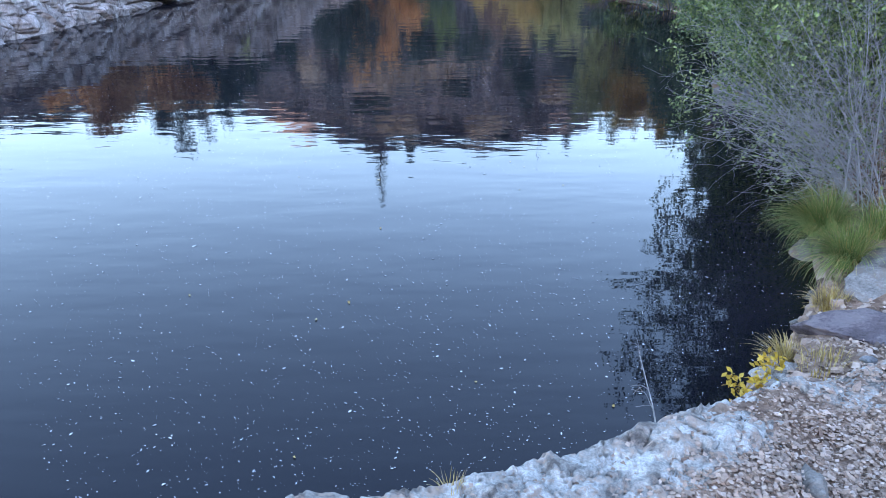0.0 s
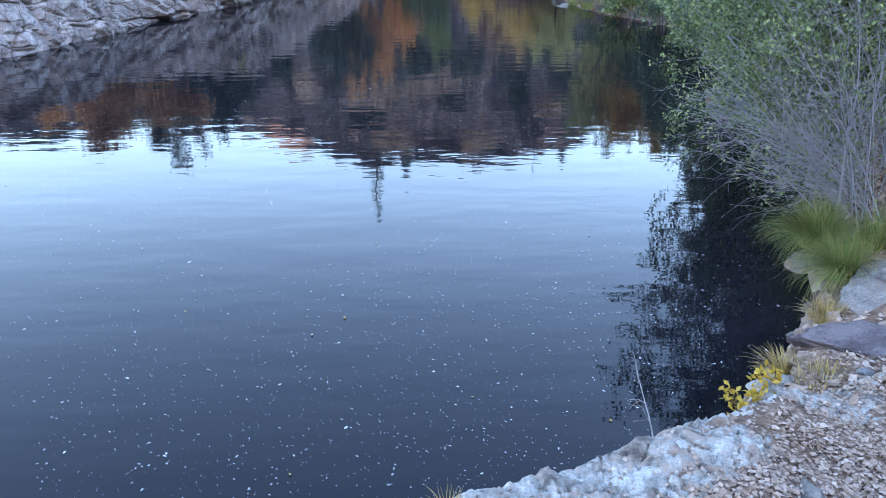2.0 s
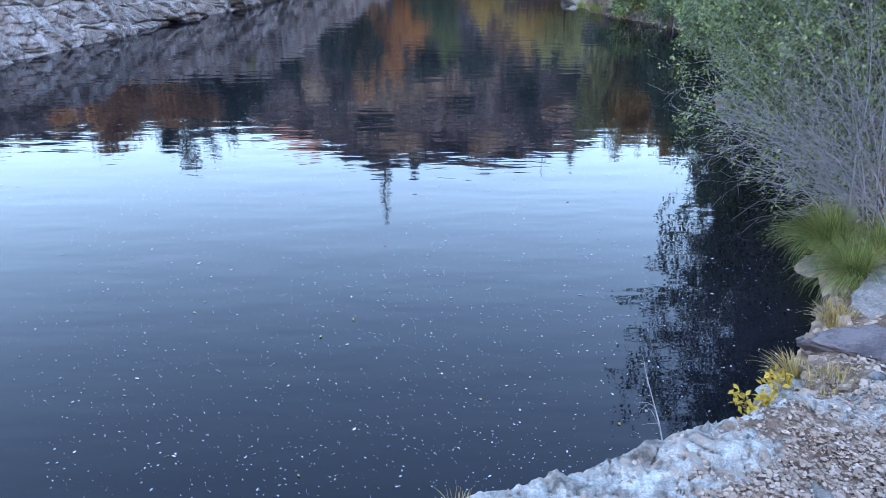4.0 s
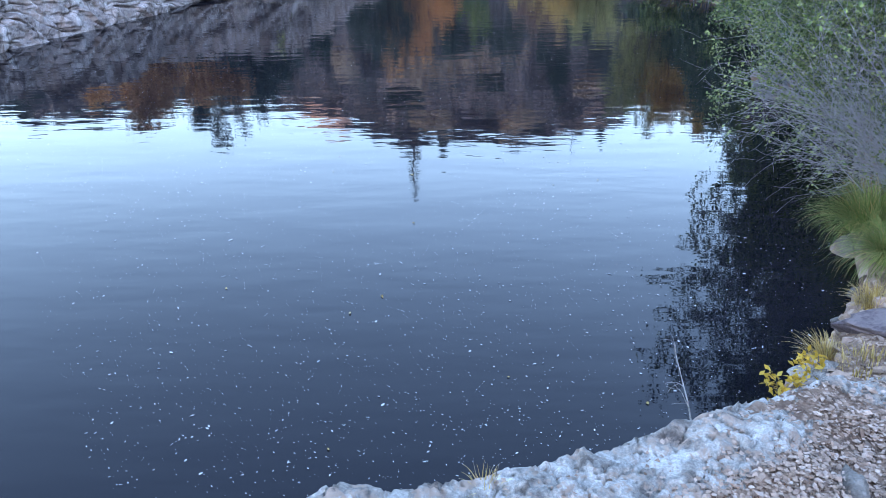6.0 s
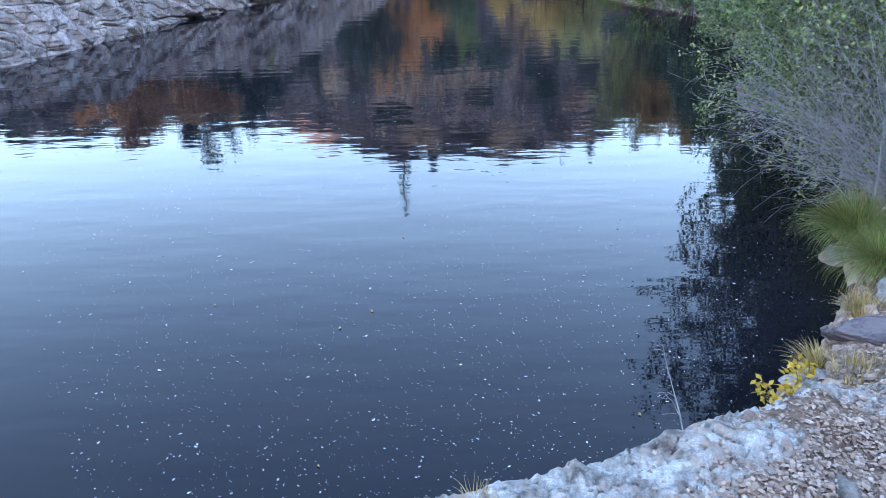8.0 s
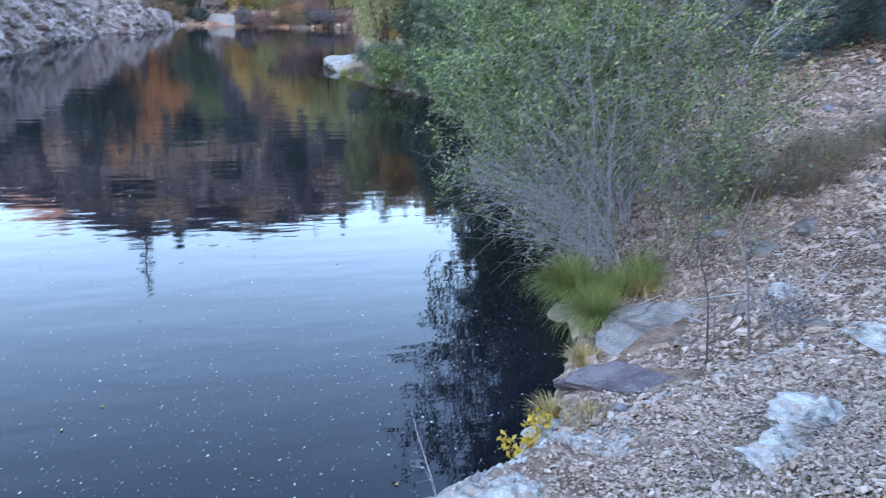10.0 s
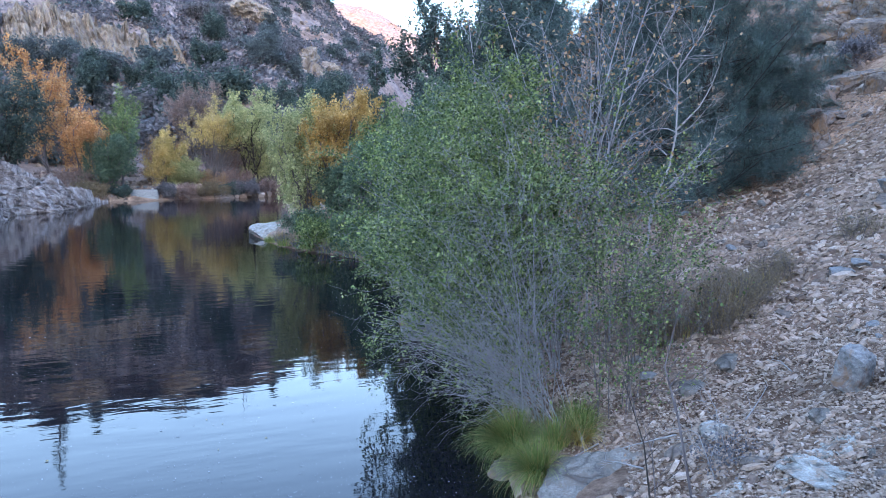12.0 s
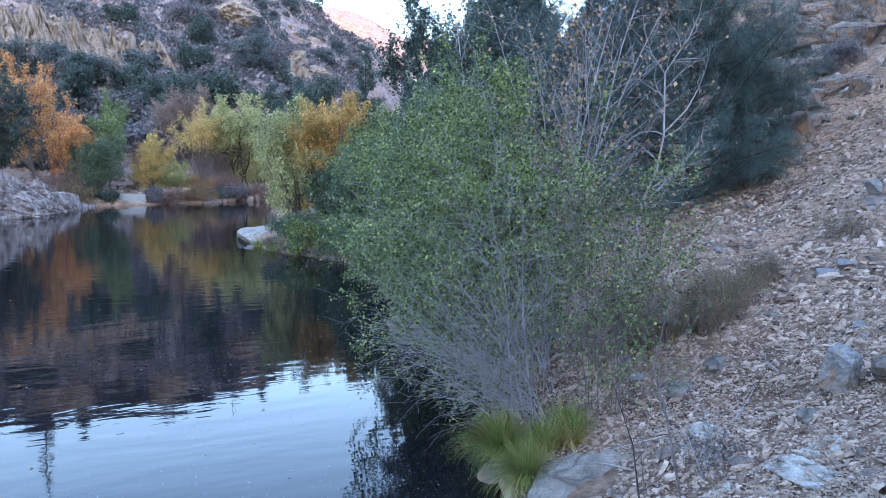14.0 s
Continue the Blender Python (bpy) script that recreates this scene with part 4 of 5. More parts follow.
# a broken ochre cliff band across the hillside
S, V = np.meshgrid(np.linspace(-15, 11, 420), np.linspace(0, 1, 90))
tall = 6.6 * smooth(S, -19, -13) * smooth(S, 11, 5) * (0.9 + 0.4 * fbm(S * 0.28, S * 0, 51, 4)) + 0.5
lean = S + V * tall * 0.42
wob = fbm(S * 0.5, V * 3, 52, 3)
rib = 1 - 2 * np.abs(fbm(lean * 0.42, V * 0.7, 53, 4, 0.6))
b1, d1 = cells(lean * 0.8 + wob, V * 2.2 + S * 0.1 + wob, 54)
b3, d3 = cells(lean * 2.6 + wob * 2, V * 7 + wob * 2, 55)
deep = rib * 1.3 + fbm(lean * 1.9, V * 4, 57, 4, 0.65) * 1.0 + b1 * 0.6 + b3 * 0.3 - 0.25 * smooth(d1, 0.06, 0)
foot_y = 109.0 + 0.02 * S ** 2 + fbm(S * 0.2, S * 0, 56, 3) * 3
CY = foot_y + V * (2.5 + tall * 0.6) - deep
CZ = terrain(S, foot_y) - 1.2 + V * (tall + 1.6) + (b1 - 0.5) * 1.0 * V + fbm(lean * 1.4, S * 0, 58, 3) * 0.9 * V
i = (np.arange(89)[:, None] * 420 + np.arange(419)[None]).ravel()
thing("ochre_cliff", mesh_np("ochre_cliff", np.stack([S, CY, CZ], -1).reshape(-1, 3), np.stack([i, i + 1, i + 421, i + 420], -1)), M_OCHRE, "broken ochre rock cliff across the hillside", "cliff", "", "structure")

for k, (x, y, a, c2, h) in enumerate([(30, 130, 5, 3, 3.5), (26.5, 124, 3, 2, 2.0), (30, 136, 5, 4, 3.5), (36, 135, 4, 3, 3),
                                      (-22, 128, 6, 4, 5), (22, 150, 6, 4, 4), (-12, 165, 8, 5, 5), (8, 172, 9, 5, 5)]):
    stone("rock_outcrop", 300 + k, (x, y, ground(x, y) + h * 0.1), (a, c2, h), M_OCHRE, "ochre and pale rock outcrop on the hillside", (8, -6, 25 * k), "rock", 16, 5, group="hillside outcrops", jag=0.2)


def scatter(name, seed, xs, ys, sizes, flat, material, label, category, lift=0.2, slim=0.6):
    """Many small angular pieces lying on the ground, in one mesh."""
    rng = np.random.default_rng(seed)
    n = len(xs)
    g = 0.05
    z = terrain(xs, ys)
    nrm = np.stack([terrain(xs - g, ys) - terrain(xs + g, ys), terrain(xs, ys - g) - terrain(xs, ys + g), np.full(n, 2 * g)], -1)
    nrm /= np.linalg.norm(nrm, axis=1)[:, None]
    nrm += rng.normal(0, 0.4, (n, 3))
    nrm /= np.linalg.norm(nrm, axis=1)[:, None]
    t = np.cross(nrm, rng.normal(0, 1, (n, 3)))
    t /= np.linalg.norm(t, axis=1)[:, None]
    s = np.cross(nrm, t)
    ang = np.array([0, 1.25, 2.5, 3.8, 5.0])
    th = ang[None] + rng.normal(0, 0.22, (n, 5))
    rad = sizes[:, None] * 0.5 * (0.5 + 0.85 * rng.random((n, 5)))
    rim = t[:, None] * (np.cos(th) * rad)[..., None] + s[:, None] * (np.sin(th) * rad * slim)[..., None]
    c = np.stack([xs, ys, z], -1) + nrm * (sizes * flat * lift)[:, None]
    up = (nrm * (sizes * flat * 0.5)[:, None])[:, None]
    topv = c[:, None] + rim * 0.8 + up
    low = c[:, None] + rim - up
    v = np.concatenate([topv, low], 1).reshape(-1, 3)
    base = np.arange(n)[:, None] * 10
    k = np.arange(5)[None]
    k2 = (k + 1) % 5
    sides = np.stack([base + k, base + 5 + k, base + 5 + k2, base + k2], -1).reshape(-1, 4)
    cap1 = base + np.array([[0, 1, 2, 3]])
    tri = np.stack([base[:, 0], base[:, 0] + 3, base[:, 0] + 4], -1)
    me = bpy.data.meshes.new(name)
    me.from_pydata(v.tolist(), [], np.concatenate([sides, cap1]).tolist() + tri.tolist())
    return thing(name, me, material, label, category, "", "stuff")


def litter(name, seed, xs, ys, size, label, material=M_LITTER):
    """Dry leaves lying about, each a small curled flake."""
    rng = np.random.default_rng(seed)
    p = np.stack([xs, ys, terrain(xs, ys) + rng.uniform(0.004, 0.028, len(xs))], -1)
    v, f = leaf_quads(rng, np.zeros_like(p), np.full(len(p), size), 0.75, 1.2)
    v[:, 2] *= 0.45
    return thing(name, mesh_np(name, v + np.repeat(p, 4, 0), f), material, label, "leaf litter", "", "stuff")


def bank_points(rng, n, r0, r1, a0, a1, test):
    got = np.zeros((0, 2))
    while len(got) < n:
        az, r = np.radians(rng.uniform(a0, a1, n * 2)), np.sqrt(rng.uniform(r0 * r0, r1 * r1, n * 2))
        p = np.stack([r * np.sin(az), r * np.cos(az)], -1)
        got = np.concatenate([got, p[test(p[:, 0], p[:, 1])]])
    return got[:n, 0], got[:n, 1]


def off_slabs(x, y):
    """Clear of the two bare slabs by the water."""
    a, c = x - 3.48, y - 4.9
    p, q = (x - 3.0) * 0.74 - (y - 4.12) * 0.67, (x - 3.0) * 0.67 + (y - 4.12) * 0.74
    return ((a / 0.42) ** 2 + (c / 0.40) ** 2 > 1) & ((p / 0.46) ** 2 + (q / 0.2) ** 2 > 1)


def dry_bank(x, y):
    u = x - shore_right(y)
    return (u > 0.18) & off_slabs(x, y) & (np.random.default_rng(1).random(len(x)) < 0.25 + 0.75 * smooth(u, 0.2, 1.2))


def behind_crest(x, y):
    yc = crest(x)[0]
    d = yc - y
    return (d > 0.05) & off_slabs(x, y) & (np.random.default_rng(2).random(len(x)) < 0.2 + 0.8 * smooth(d + 0.55 * fbm(x * 2.0, y * 2.0, 37, 3), 0.1, 0.48))


rng = np.random.default_rng(90)
x, y = bank_points(rng, 36000, 1.5, 5.2, -20, 75, behind_crest)
scatter("stone_chips", 91, x, y, rng.gamma(0.9, 0.013, len(x)) + 0.009, 0.2, M_CHIP, "flat broken stone chips on the near ledge", "gravel", 0.9, 0.55)
x, y = bank_points(rng, 36000, 1.4, 5.6, -20, 75, behind_crest)
litter("leaf_litter", 92, x, y, 0.025, "dry curled brown leaf litter among stone chips")
x, y = bank_points(rng, 42000, 4, 10.5, 14, 72, dry_bank)
scatter("stone_chips", 93, x, y, rng.gamma(1.3, 0.02, len(x)) + 0.014, 0.17, M_CHIP, "flat broken stone chips covering the talus slope", "gravel", 0.7, 0.5)
x, y = bank_points(rng, 12000, 4, 9, 20, 62, dry_bank)
litter("leaf_litter", 94, x, y, 0.035, "dry curled brown leaf litter on the bank")
x, y = bank_points(rng, 30000, 9, 24, 22, 70, dry_bank)
scatter("stone_chips", 95, x, y, rng.gamma(2.2, 0.03, len(x)) + 0.03, 0.2, M_CHIP, "flat broken stone chips covering the upper talus", "gravel", 0.6, 0.5)
x, y = bank_points(rng, 5000, 22, 60, 18, 75, dry_bank)
scatter("talus_stones", 96, x, y, rng.gamma(2.5, 0.10, len(x)) + 0.08, 0.5, M_CHIP, "broken stones on the steep slope", "gravel", 0.4)
x, y = bank_points(rng, 9000, 76, 205, -36, 22, lambda x, y: x - shore_right(y) < 0)
scatter("hill_stones", 97, x, y, rng.gamma(1.8, 0.22, len(x)) + 0.15, 0.5, M_CHIP, "weathered stones strewn over the hillside", "gravel", 0.3)
x, y = bank_points(rng, 900, 60, 78, -6, 14, lambda x, y: y > np.interp(x, [-12, -3, 5.7, 12, 30], [62.5, 62.8, 64.6, 68.3, 88]))
scatter("shore_stones", 98, x, y, rng.gamma(2.5, 0.12, len(x)) + 0.1, 0.5, M_CHIP, "stones along the far shore", "gravel", 0.4)

y = rng.uniform(3.5, 7.5, 240)
x = shore_right(y) + rng.gamma(1.6, 0.09, len(y)) + 0.02
scatter("shore_stones", 89, x, y, rng.gamma(2.0, 0.025, len(x)) + 0.03, 0.5, M_CHIP, "broken stones along the near waterline", "gravel", 0.3)

x, y = bank_points(rng, 9000, 12.5, 19.5, 36, 50, dry_bank)
ok = np.hypot(x - 12.3, y - 13.0) < 2.6 * (0.8 + 0.6 * fbm(x, y, 38, 3))
litter("pine_duff", 88, x[ok], y[ok], 0.07, "rust-brown fallen needles under the pine", M_DUFF)

# single rocks on the bank and slope
B, C = M_BOULDER, M_CRAG
def angular(name, seed, place, size, material, label, turn, group=""):
    """A broken block: the hull of a few corners with worn edges and a rough skin."""
    rng = np.random.default_rng(seed)
    bm = bmesh.new()
    for sx in (-1, 1):
        for sy in (-1, 1):
            for sz in (-1, 1):
                bm.verts.new((sx * rng.uniform(0.6, 1), sy * rng.uniform(0.6, 1), sz * rng.uniform(0.55, 1)))
    for k in range(4):
        bm.verts.new(unit(rng.normal(0, 1, 3)) * rng.uniform(0.95, 1.25))
    bmesh.ops.convex_hull(bm, input=bm.verts[:])
    for v in bm.verts:
        v.co.x, v.co.y, v.co.z = v.co.x * size[0], v.co.y * size[1], v.co.z * size[2]
    bmesh.ops.bevel(bm, geom=bm.edges[:], offset=min(size) * 0.06, segments=1, affect="EDGES")
    bmesh.ops.triangulate(bm, faces=bm.faces[:])
    bmesh.ops.subdivide_edges(bm, edges=[e for e in bm.edges if e.calc_length() > min(size) * 0.3], cuts=5, use_grid_fill=True)
    bm.normal_update()
    for v in bm.verts:
        q = Vector(v.co) / min(size)
        step = abs((q.z * 1.7 + q.x * 0.5 + noise.noise(q * 1.2 + Vector((seed, 0, 0))) * 0.8) % 1.0 - 0.5)
        v.co += v.normal * min(size) * (0.07 * noise.fractal(q * 2.2 + Vector((seed, 3, 0)), 0.7, 2.2, 5) - 0.09 * max(0.0, 0.14 - step) / 0.14)
    me = bpy.data.meshes.new(name)
    bm.to_mesh(me)
    bm.free()
    ob = thing(name, me, material, label, "rock", group)
    ob.matrix_world = pose(*place, *turn)
    return ob


angular("boulder", 407, on(5.72, 4.13, 0.18), (0.17, 0.14, 0.22), B, "blue-grey angular boulder with a brown broken face", (12, -10, 20))
stone("boulder", 402, on(5.75, 3.72, 0.12), (0.18, 0.15, 0.19), C, "brown and grey angular boulder on the chips", (0, 8, 60), cuts=8, detail=5, jag=0.025)
stone("rock_slab", 403, on(3.62, 4.8, -0.14), (0.72, 0.58, 0.22), M_SLAB, "broad flat cracked rock slab by the water", (4, -15, 30), cuts=12, detail=5, slab=True)
stone("rock_slab", 404, on(3.06, 4.04, -0.09), (0.70, 0.34, 0.2), M_PURPLE, "smooth purplish rock slab by the water", (4, -16, -42), cuts=10, detail=5, slab=True)
stone("shore_stone", 405, (3.42, 6.1, 0.02), (0.24, 0.16, 0.14), C, "dark wet stone at the waterline under the sedge", (0, 5, 40), cuts=10)
stone("shore_stone", 406, on(2.74, 4.72, -0.03), (0.12, 0.09, 0.07), M_SLAB, "pale stone at the waterline", (0, 0, 10), cuts=12)
stone("shore_stone", 407, on(3.08, 5.2, -0.03), (0.1, 0.13, 0.08), M_SLAB, "pale stone at the waterline", (0, 0, 80), cuts=12)
stone("shore_stone", 408, on(2.2, 3.9, -0.02), (0.3, 0.18, 0.12), M_LEDGE, "pale lichen-spotted stone at the waterline", (0, 4, 25), cuts=12)
stone("shore_rock", 409, (4.75, 11.6, 0.12), (0.6, 0.4, 0.38), B, "pale rock under the alder at the water's edge", (0, 6, 10), cuts=12)
stone("shore_rock", 410, (4.95, 9.4, 0.1), (0.55, 0.4, 0.3), B, "pale rock under the alder at the water's edge", (0, -6, 60), cuts=12)
stone("shore_rock", 411, (4.6, 7.9, 0.1), (0.45, 0.35, 0.3), B, "pale rock under the alder at the water's edge", (0, -6, 100), cuts=12)
stone("promontory_rock", 412, (5.65, 30.9, 0.14), (1.35, 3.3, 0.5), M_LEDGE, "white flat rock at the tip of the promontory", (0, -6, 4), cuts=14, detail=5, slab=True)
stone("promontory_rock", 413, (6.1, 33.6, 0.08), (1.4, 1.2, 0.45), M_LEDGE, "white flat rock at the tip of the promontory", (0, 4, 70), cuts=14, detail=5, slab=True)
stone("bank_rock", 414, on(4.55, 4.45, 0.0), (0.2, 0.16, 0.11), M_LEDGE, "bluish lichen-covered stone among chips", (10, 0, 30), cuts=10)
stone("ledge_rock", 424, on(2.55, 2.25, -0.035), (0.42, 0.27, 0.08), M_LEDGE, "pale rib of rock rising through leaf litter", (0, 4, 30), cuts=18, detail=5, jag=0.3)
stone("ledge_rock", 425, on(3.12, 2.62, 0.0), (0.46, 0.27, 0.12), M_LEDGE, "pale rib of rock rising through leaf litter", (0, 4, 10), cuts=18, detail=5, jag=0.3)
stone("ledge_rock", 426, on(1.47, 2.2, 0.0), (0.13, 0.1, 0.06), M_SLAB, "pinkish stone lying in leaf litter", (0, 4, 50), cuts=10)
stone("ledge_rock", 427, on(4.2, 3.1, -0.02), (0.5, 0.26, 0.1), M_LEDGE, "pale rib of rock rising through leaf litter", (0, 4, 75), cuts=18, detail=5, jag=0.3)
stone("bank_rock", 415, on(6.1, 5.9, -0.02), (0.3, 0.2, 0.13), M_SLAB, "bluish stone under the dry grass", (0, 0, 15), cuts=10)
stone("bank_rock", 416, on(5.45, 5.75, -0.02), (0.25, 0.2, 0.11), M_SLAB, "bluish stone beside the bare shrub", (0, 0, 70), cuts=10)
stone("bank_rock", 417, on(5.1, 3.9, -0.01), (0.16, 0.12, 0.07), M_SLAB, "bluish stone among chips", (0, 0, 10), cuts=10)
stone("bank_rock", 418, on(11.9, 8.3, 0.05), (0.42, 0.3, 0.12), C, "flat brown slab on the slope", (0, -14, 20), cuts=9)
stone("bank_rock", 419, on(12.15, 8.5, 0.3), (0.22, 0.16, 0.18), B, "white broken rock resting on a slab", (0, -14, 50), cuts=8)
stone("bank_rock", 420, on(8.6, 6.6, 0.05), (0.2, 0.13, 0.08), B, "pale flat stone on the talus", (0, -10, 10), cuts=8)
stone("bank_rock", 421, on(8.9, 6.5, 0.05), (0.16, 0.12, 0.07), B, "pale flat stone on the talus", (0, -10, 70), cuts=8)
stone("bank_rock", 422, on(7.2, 8.2, 0.05), (0.26, 0.16, 0.09), B, "dark flat stone by the shrubs", (0, 0, 70), cuts=8)
stone("bank_rock", 423, on(6.8, 7.6, 0.05), (0.3, 0.2, 0.1), M_SLAB, "flat stone by the shrubs", (0, 0, 30), cuts=8)
CRAGS = [(15.6, 13.0, 0.42, 0.55, 0.75, 0.25), (14.9, 13.9, 0.3, 0.4, 0.7, 0.35), (17.0, 13.9, 0.9, 0.7, 0.3, 0.1), (17.7, 14.6, 0.5, 0.5, 0.55, 0.2), (18.4, 13.2, 0.55, 0.4, 0.3, 0.1),
         (19.2, 14.6, 0.9, 0.6, 0.28, 0.1), (20.4, 17.4, 1.3, 0.9, 0.5, 0.3), (21.0, 15.9, 0.9, 0.7, 0.35, 0.1), (19.6, 12.9, 0.6, 0.5, 0.5, 0.2), (22.6, 16.7, 1.2, 0.9, 0.55, 0.2),
         (23.4, 19.4, 1.3, 1.0, 1.0, 0.8), (21.5, 19.6, 0.9, 0.8, 0.9, 0.7), (24.3, 17.3, 1.1, 0.9, 0.8, 0.3), (25.6, 20.6, 1.9, 1.4, 1.4, 0.7), (22.8, 14.6, 0.9, 0.8, 0.5, 0.2),
         (26.5, 17.2, 1.6, 1.3, 1.2, 0.4), (24.5, 14.2, 1.2, 1.0, 0.8, 0.2), (27.5, 13.0, 1.9, 1.6, 1.4, 0.4), (29.5, 20.0, 2.3, 2.0, 1.8, 0.5), (21.5, 11.0, 0.7, 0.6, 0.5, 0.15)]
for k, (x, y, a, c2, h, d) in enumerate(CRAGS):
    angular("rock_crag", 430 + k, on(x, y, d), (a, c2, h), C, "fractured brown and grey crag on the steep slope", (10, -12, -40 + 13 * (k % 5)), "slope crags")
broadleaf("dry_shrub", 531, on(4.22, 3.98), 0.24, 0.75, L_GREYSH, M_PALE, "low grey dead brush on the bank", "shrub", 0.025, 20, 12, 0.008)
broadleaf("dry_shrub", 530, on(20.6, 15.7), 0.9, 1.1, L_GREYSH, M_STEMB, "round blue-grey shrub among the crags", "shrub", 0.06, 40, 9, 0.02)

# loose stones that stand out of the chips
forms = [stone("talus_stone", 450 + k, on(7 + k * 0.6, 4.6), (0.11, 0.085, 0.05), (C, C, M_SLAB, B, C)[k], "loose broken stone on the talus", (0, 0, 40 * k), cuts=9, detail=2, group="loose talus stones") for k in range(5)]
rng = np.random.default_rng(99)
x, y = bank_points(rng, 170, 4.2, 24, 22, 68, dry_bank)
for k in range(170):
    s = rng.uniform(0.35, 0.95) * (1 + 0.05 * math.hypot(x[k], y[k]))
    c = copy_thing(forms[k % 5], pose(x[k], y[k], ground(x[k], y[k]) + 0.012 * s, rng.uniform(-20, 20), rng.uniform(-25, 10), rng.uniform(0, 360)))
    c.scale = (s, s, s)


# ---------------------------------------------------------------- grasses and small plants
def grass(name, seed, base, n, length, foot, leaf, label, lean=(0, 0), width=0.004, spread=0.95, group="bank grasses"):
    rng = np.random.default_rng(seed)
    a = rng.uniform(0, 6.283, n)
    rr = foot * np.sqrt(rng.random(n))
    p0 = np.stack([rr * np.cos(a), rr * np.sin(a), np.full(n, -0.03)], -1)
    out = a + rng.normal(0, 0.5, n)
    o = np.stack([np.cos(out) + lean[0], np.sin(out) + lean[1], np.zeros(n)], -1)
    L = (length * rng.uniform(0.5, 1.1, n))[:, None]
    bend = (spread * rng.uniform(0.15, 1.0, n) * (0.3 + 0.9 * rr / foot))[:, None]
    sd = np.stack([-np.sin(out), np.cos(out), np.zeros(n)], -1)
    rows = []
    for k in np.linspace(0, 1, 6):
        th = bend * 2.3 * k
        rad = L * (1 - np.cos(th)) / np.maximum(bend * 2.3, 0.05)
        hgt = L * np.sin(th) / np.maximum(bend * 2.3, 0.05)
        c = p0 + o * rad + np.array([0, 0, 1.0]) * hgt
        wd = width * (1 - k * 0.85)
        rows += [c - sd * wd, c + sd * wd]
    v = np.stack(rows, 1).reshape(-1, 3)
    b0 = np.arange(n)[:, None] * 12
    k = np.arange(5)[None] * 2
    f = np.stack([b0 + k, b0 + k + 1, b0 + k + 3, b0 + k + 2], -1).reshape(-1, 4)
    ob = tagged(new(name), label, "grass", group)
    ob.location = base
    dead = int(n * 0.14)
    part("foliage", mesh_np("foliage", v[dead * 12:], f[:(n - dead) * 5]), leaf, ob, "", "stuff")
    part("thatch", mesh_np("thatch", v[:dead * 12], f[:dead * 5]), L_DRY if leaf is L_STRAW else L_STRAW, ob, "dead straw-coloured blades", "stuff")
    return ob


grass("sedge_clump", 501, on(3.66, 6.38, 0.0), 1700, 0.54, 0.17, L_GRASS, "green sedge clump drooping over the water", (-0.5, -0.25), 0.0034, 1.3)
grass("sedge_clump", 502, on(3.46, 5.55, 0.0), 1300, 0.48, 0.13, L_GRASS, "yellow-green sedge clump drooping over the bank", (-0.6, -0.5), 0.0034, 1.35)
grass("straw_tuft", 510, on(4.0, 5.66, 0.05), 300, 0.28, 0.06, L_STRAW, "drooping dead straw skirt of the sedge", (-0.2, -0.6), 0.0035, 1.4)
grass("sedge_clump", 503, on(4.2, 6.0, 0.03), 500, 0.36, 0.11, L_GRASS, "small green sedge clump at the shrub's foot", (-0.1, -0.1))
grass("sedge_clump", 504, on(3.85, 5.85, 0.03), 500, 0.36, 0.14, L_GRASS, "green sedge clump at the shrub's foot", (-0.2, -0.2))
grass("straw_tuft", 505, on(4.1, 5.75, 0.03), 350, 0.33, 0.1, L_GRASS, "small sedge tuft with dead straw at its foot", (-0.2, -0.3))
grass("straw_tuft", 506, on(2.95, 4.8, 0.02), 300, 0.19, 0.12, L_STRAW, "small straw-coloured tuft on the shore", (-0.4, -0.2), 0.004)
grass("straw_tuft", 507, on(2.32, 4.12, 0.02), 300, 0.22, 0.07, L_STRAW, "golden grass tuft on the shore", (-0.5, 0.1), 0.004)
grass("straw_tuft", 508, on(2.45, 3.8, 0.02), 160, 0.12, 0.2, L_STRAW, "short dry grass among stones", (0, 0), 0.004)
for k in range(14):
    y = 21.6 + k * 0.5
    x = float(shore_right(y)) + 0.22 + 0.15 * math.sin(k * 2.3)
    grass("dry_grass", 570 + k, on(x, y, 0.0), 300, 0.36, 0.34, (L_TAN, L_GRASS, L_GREYSH)[k % 3], "low dry grass along the promontory's edge", (-0.3, -0.2), 0.007)
grass("straw_tuft", 509, on(0.02, 1.98, 0.02), 60, 0.12, 0.05, L_STRAW, "tiny dry tuft on the ledge", (0, 0), 0.003)
for k, (x, y, h) in enumerate([(7.0, 6.85, 0.5), (7.35, 7.0, 0.55), (6.75, 6.9, 0.5), (7.7, 7.2, 0.45), (7.1, 7.3, 0.6), (6.5, 7.0, 0.5), (8.3, 7.4, 0.35)]):
    grass("bunchgrass", 580 + k, on(x, y), 260, h, 0.22, L_TAN, "tan dry bunchgrass on the talus", (0.1, 0.0), 0.0045, 0.75)
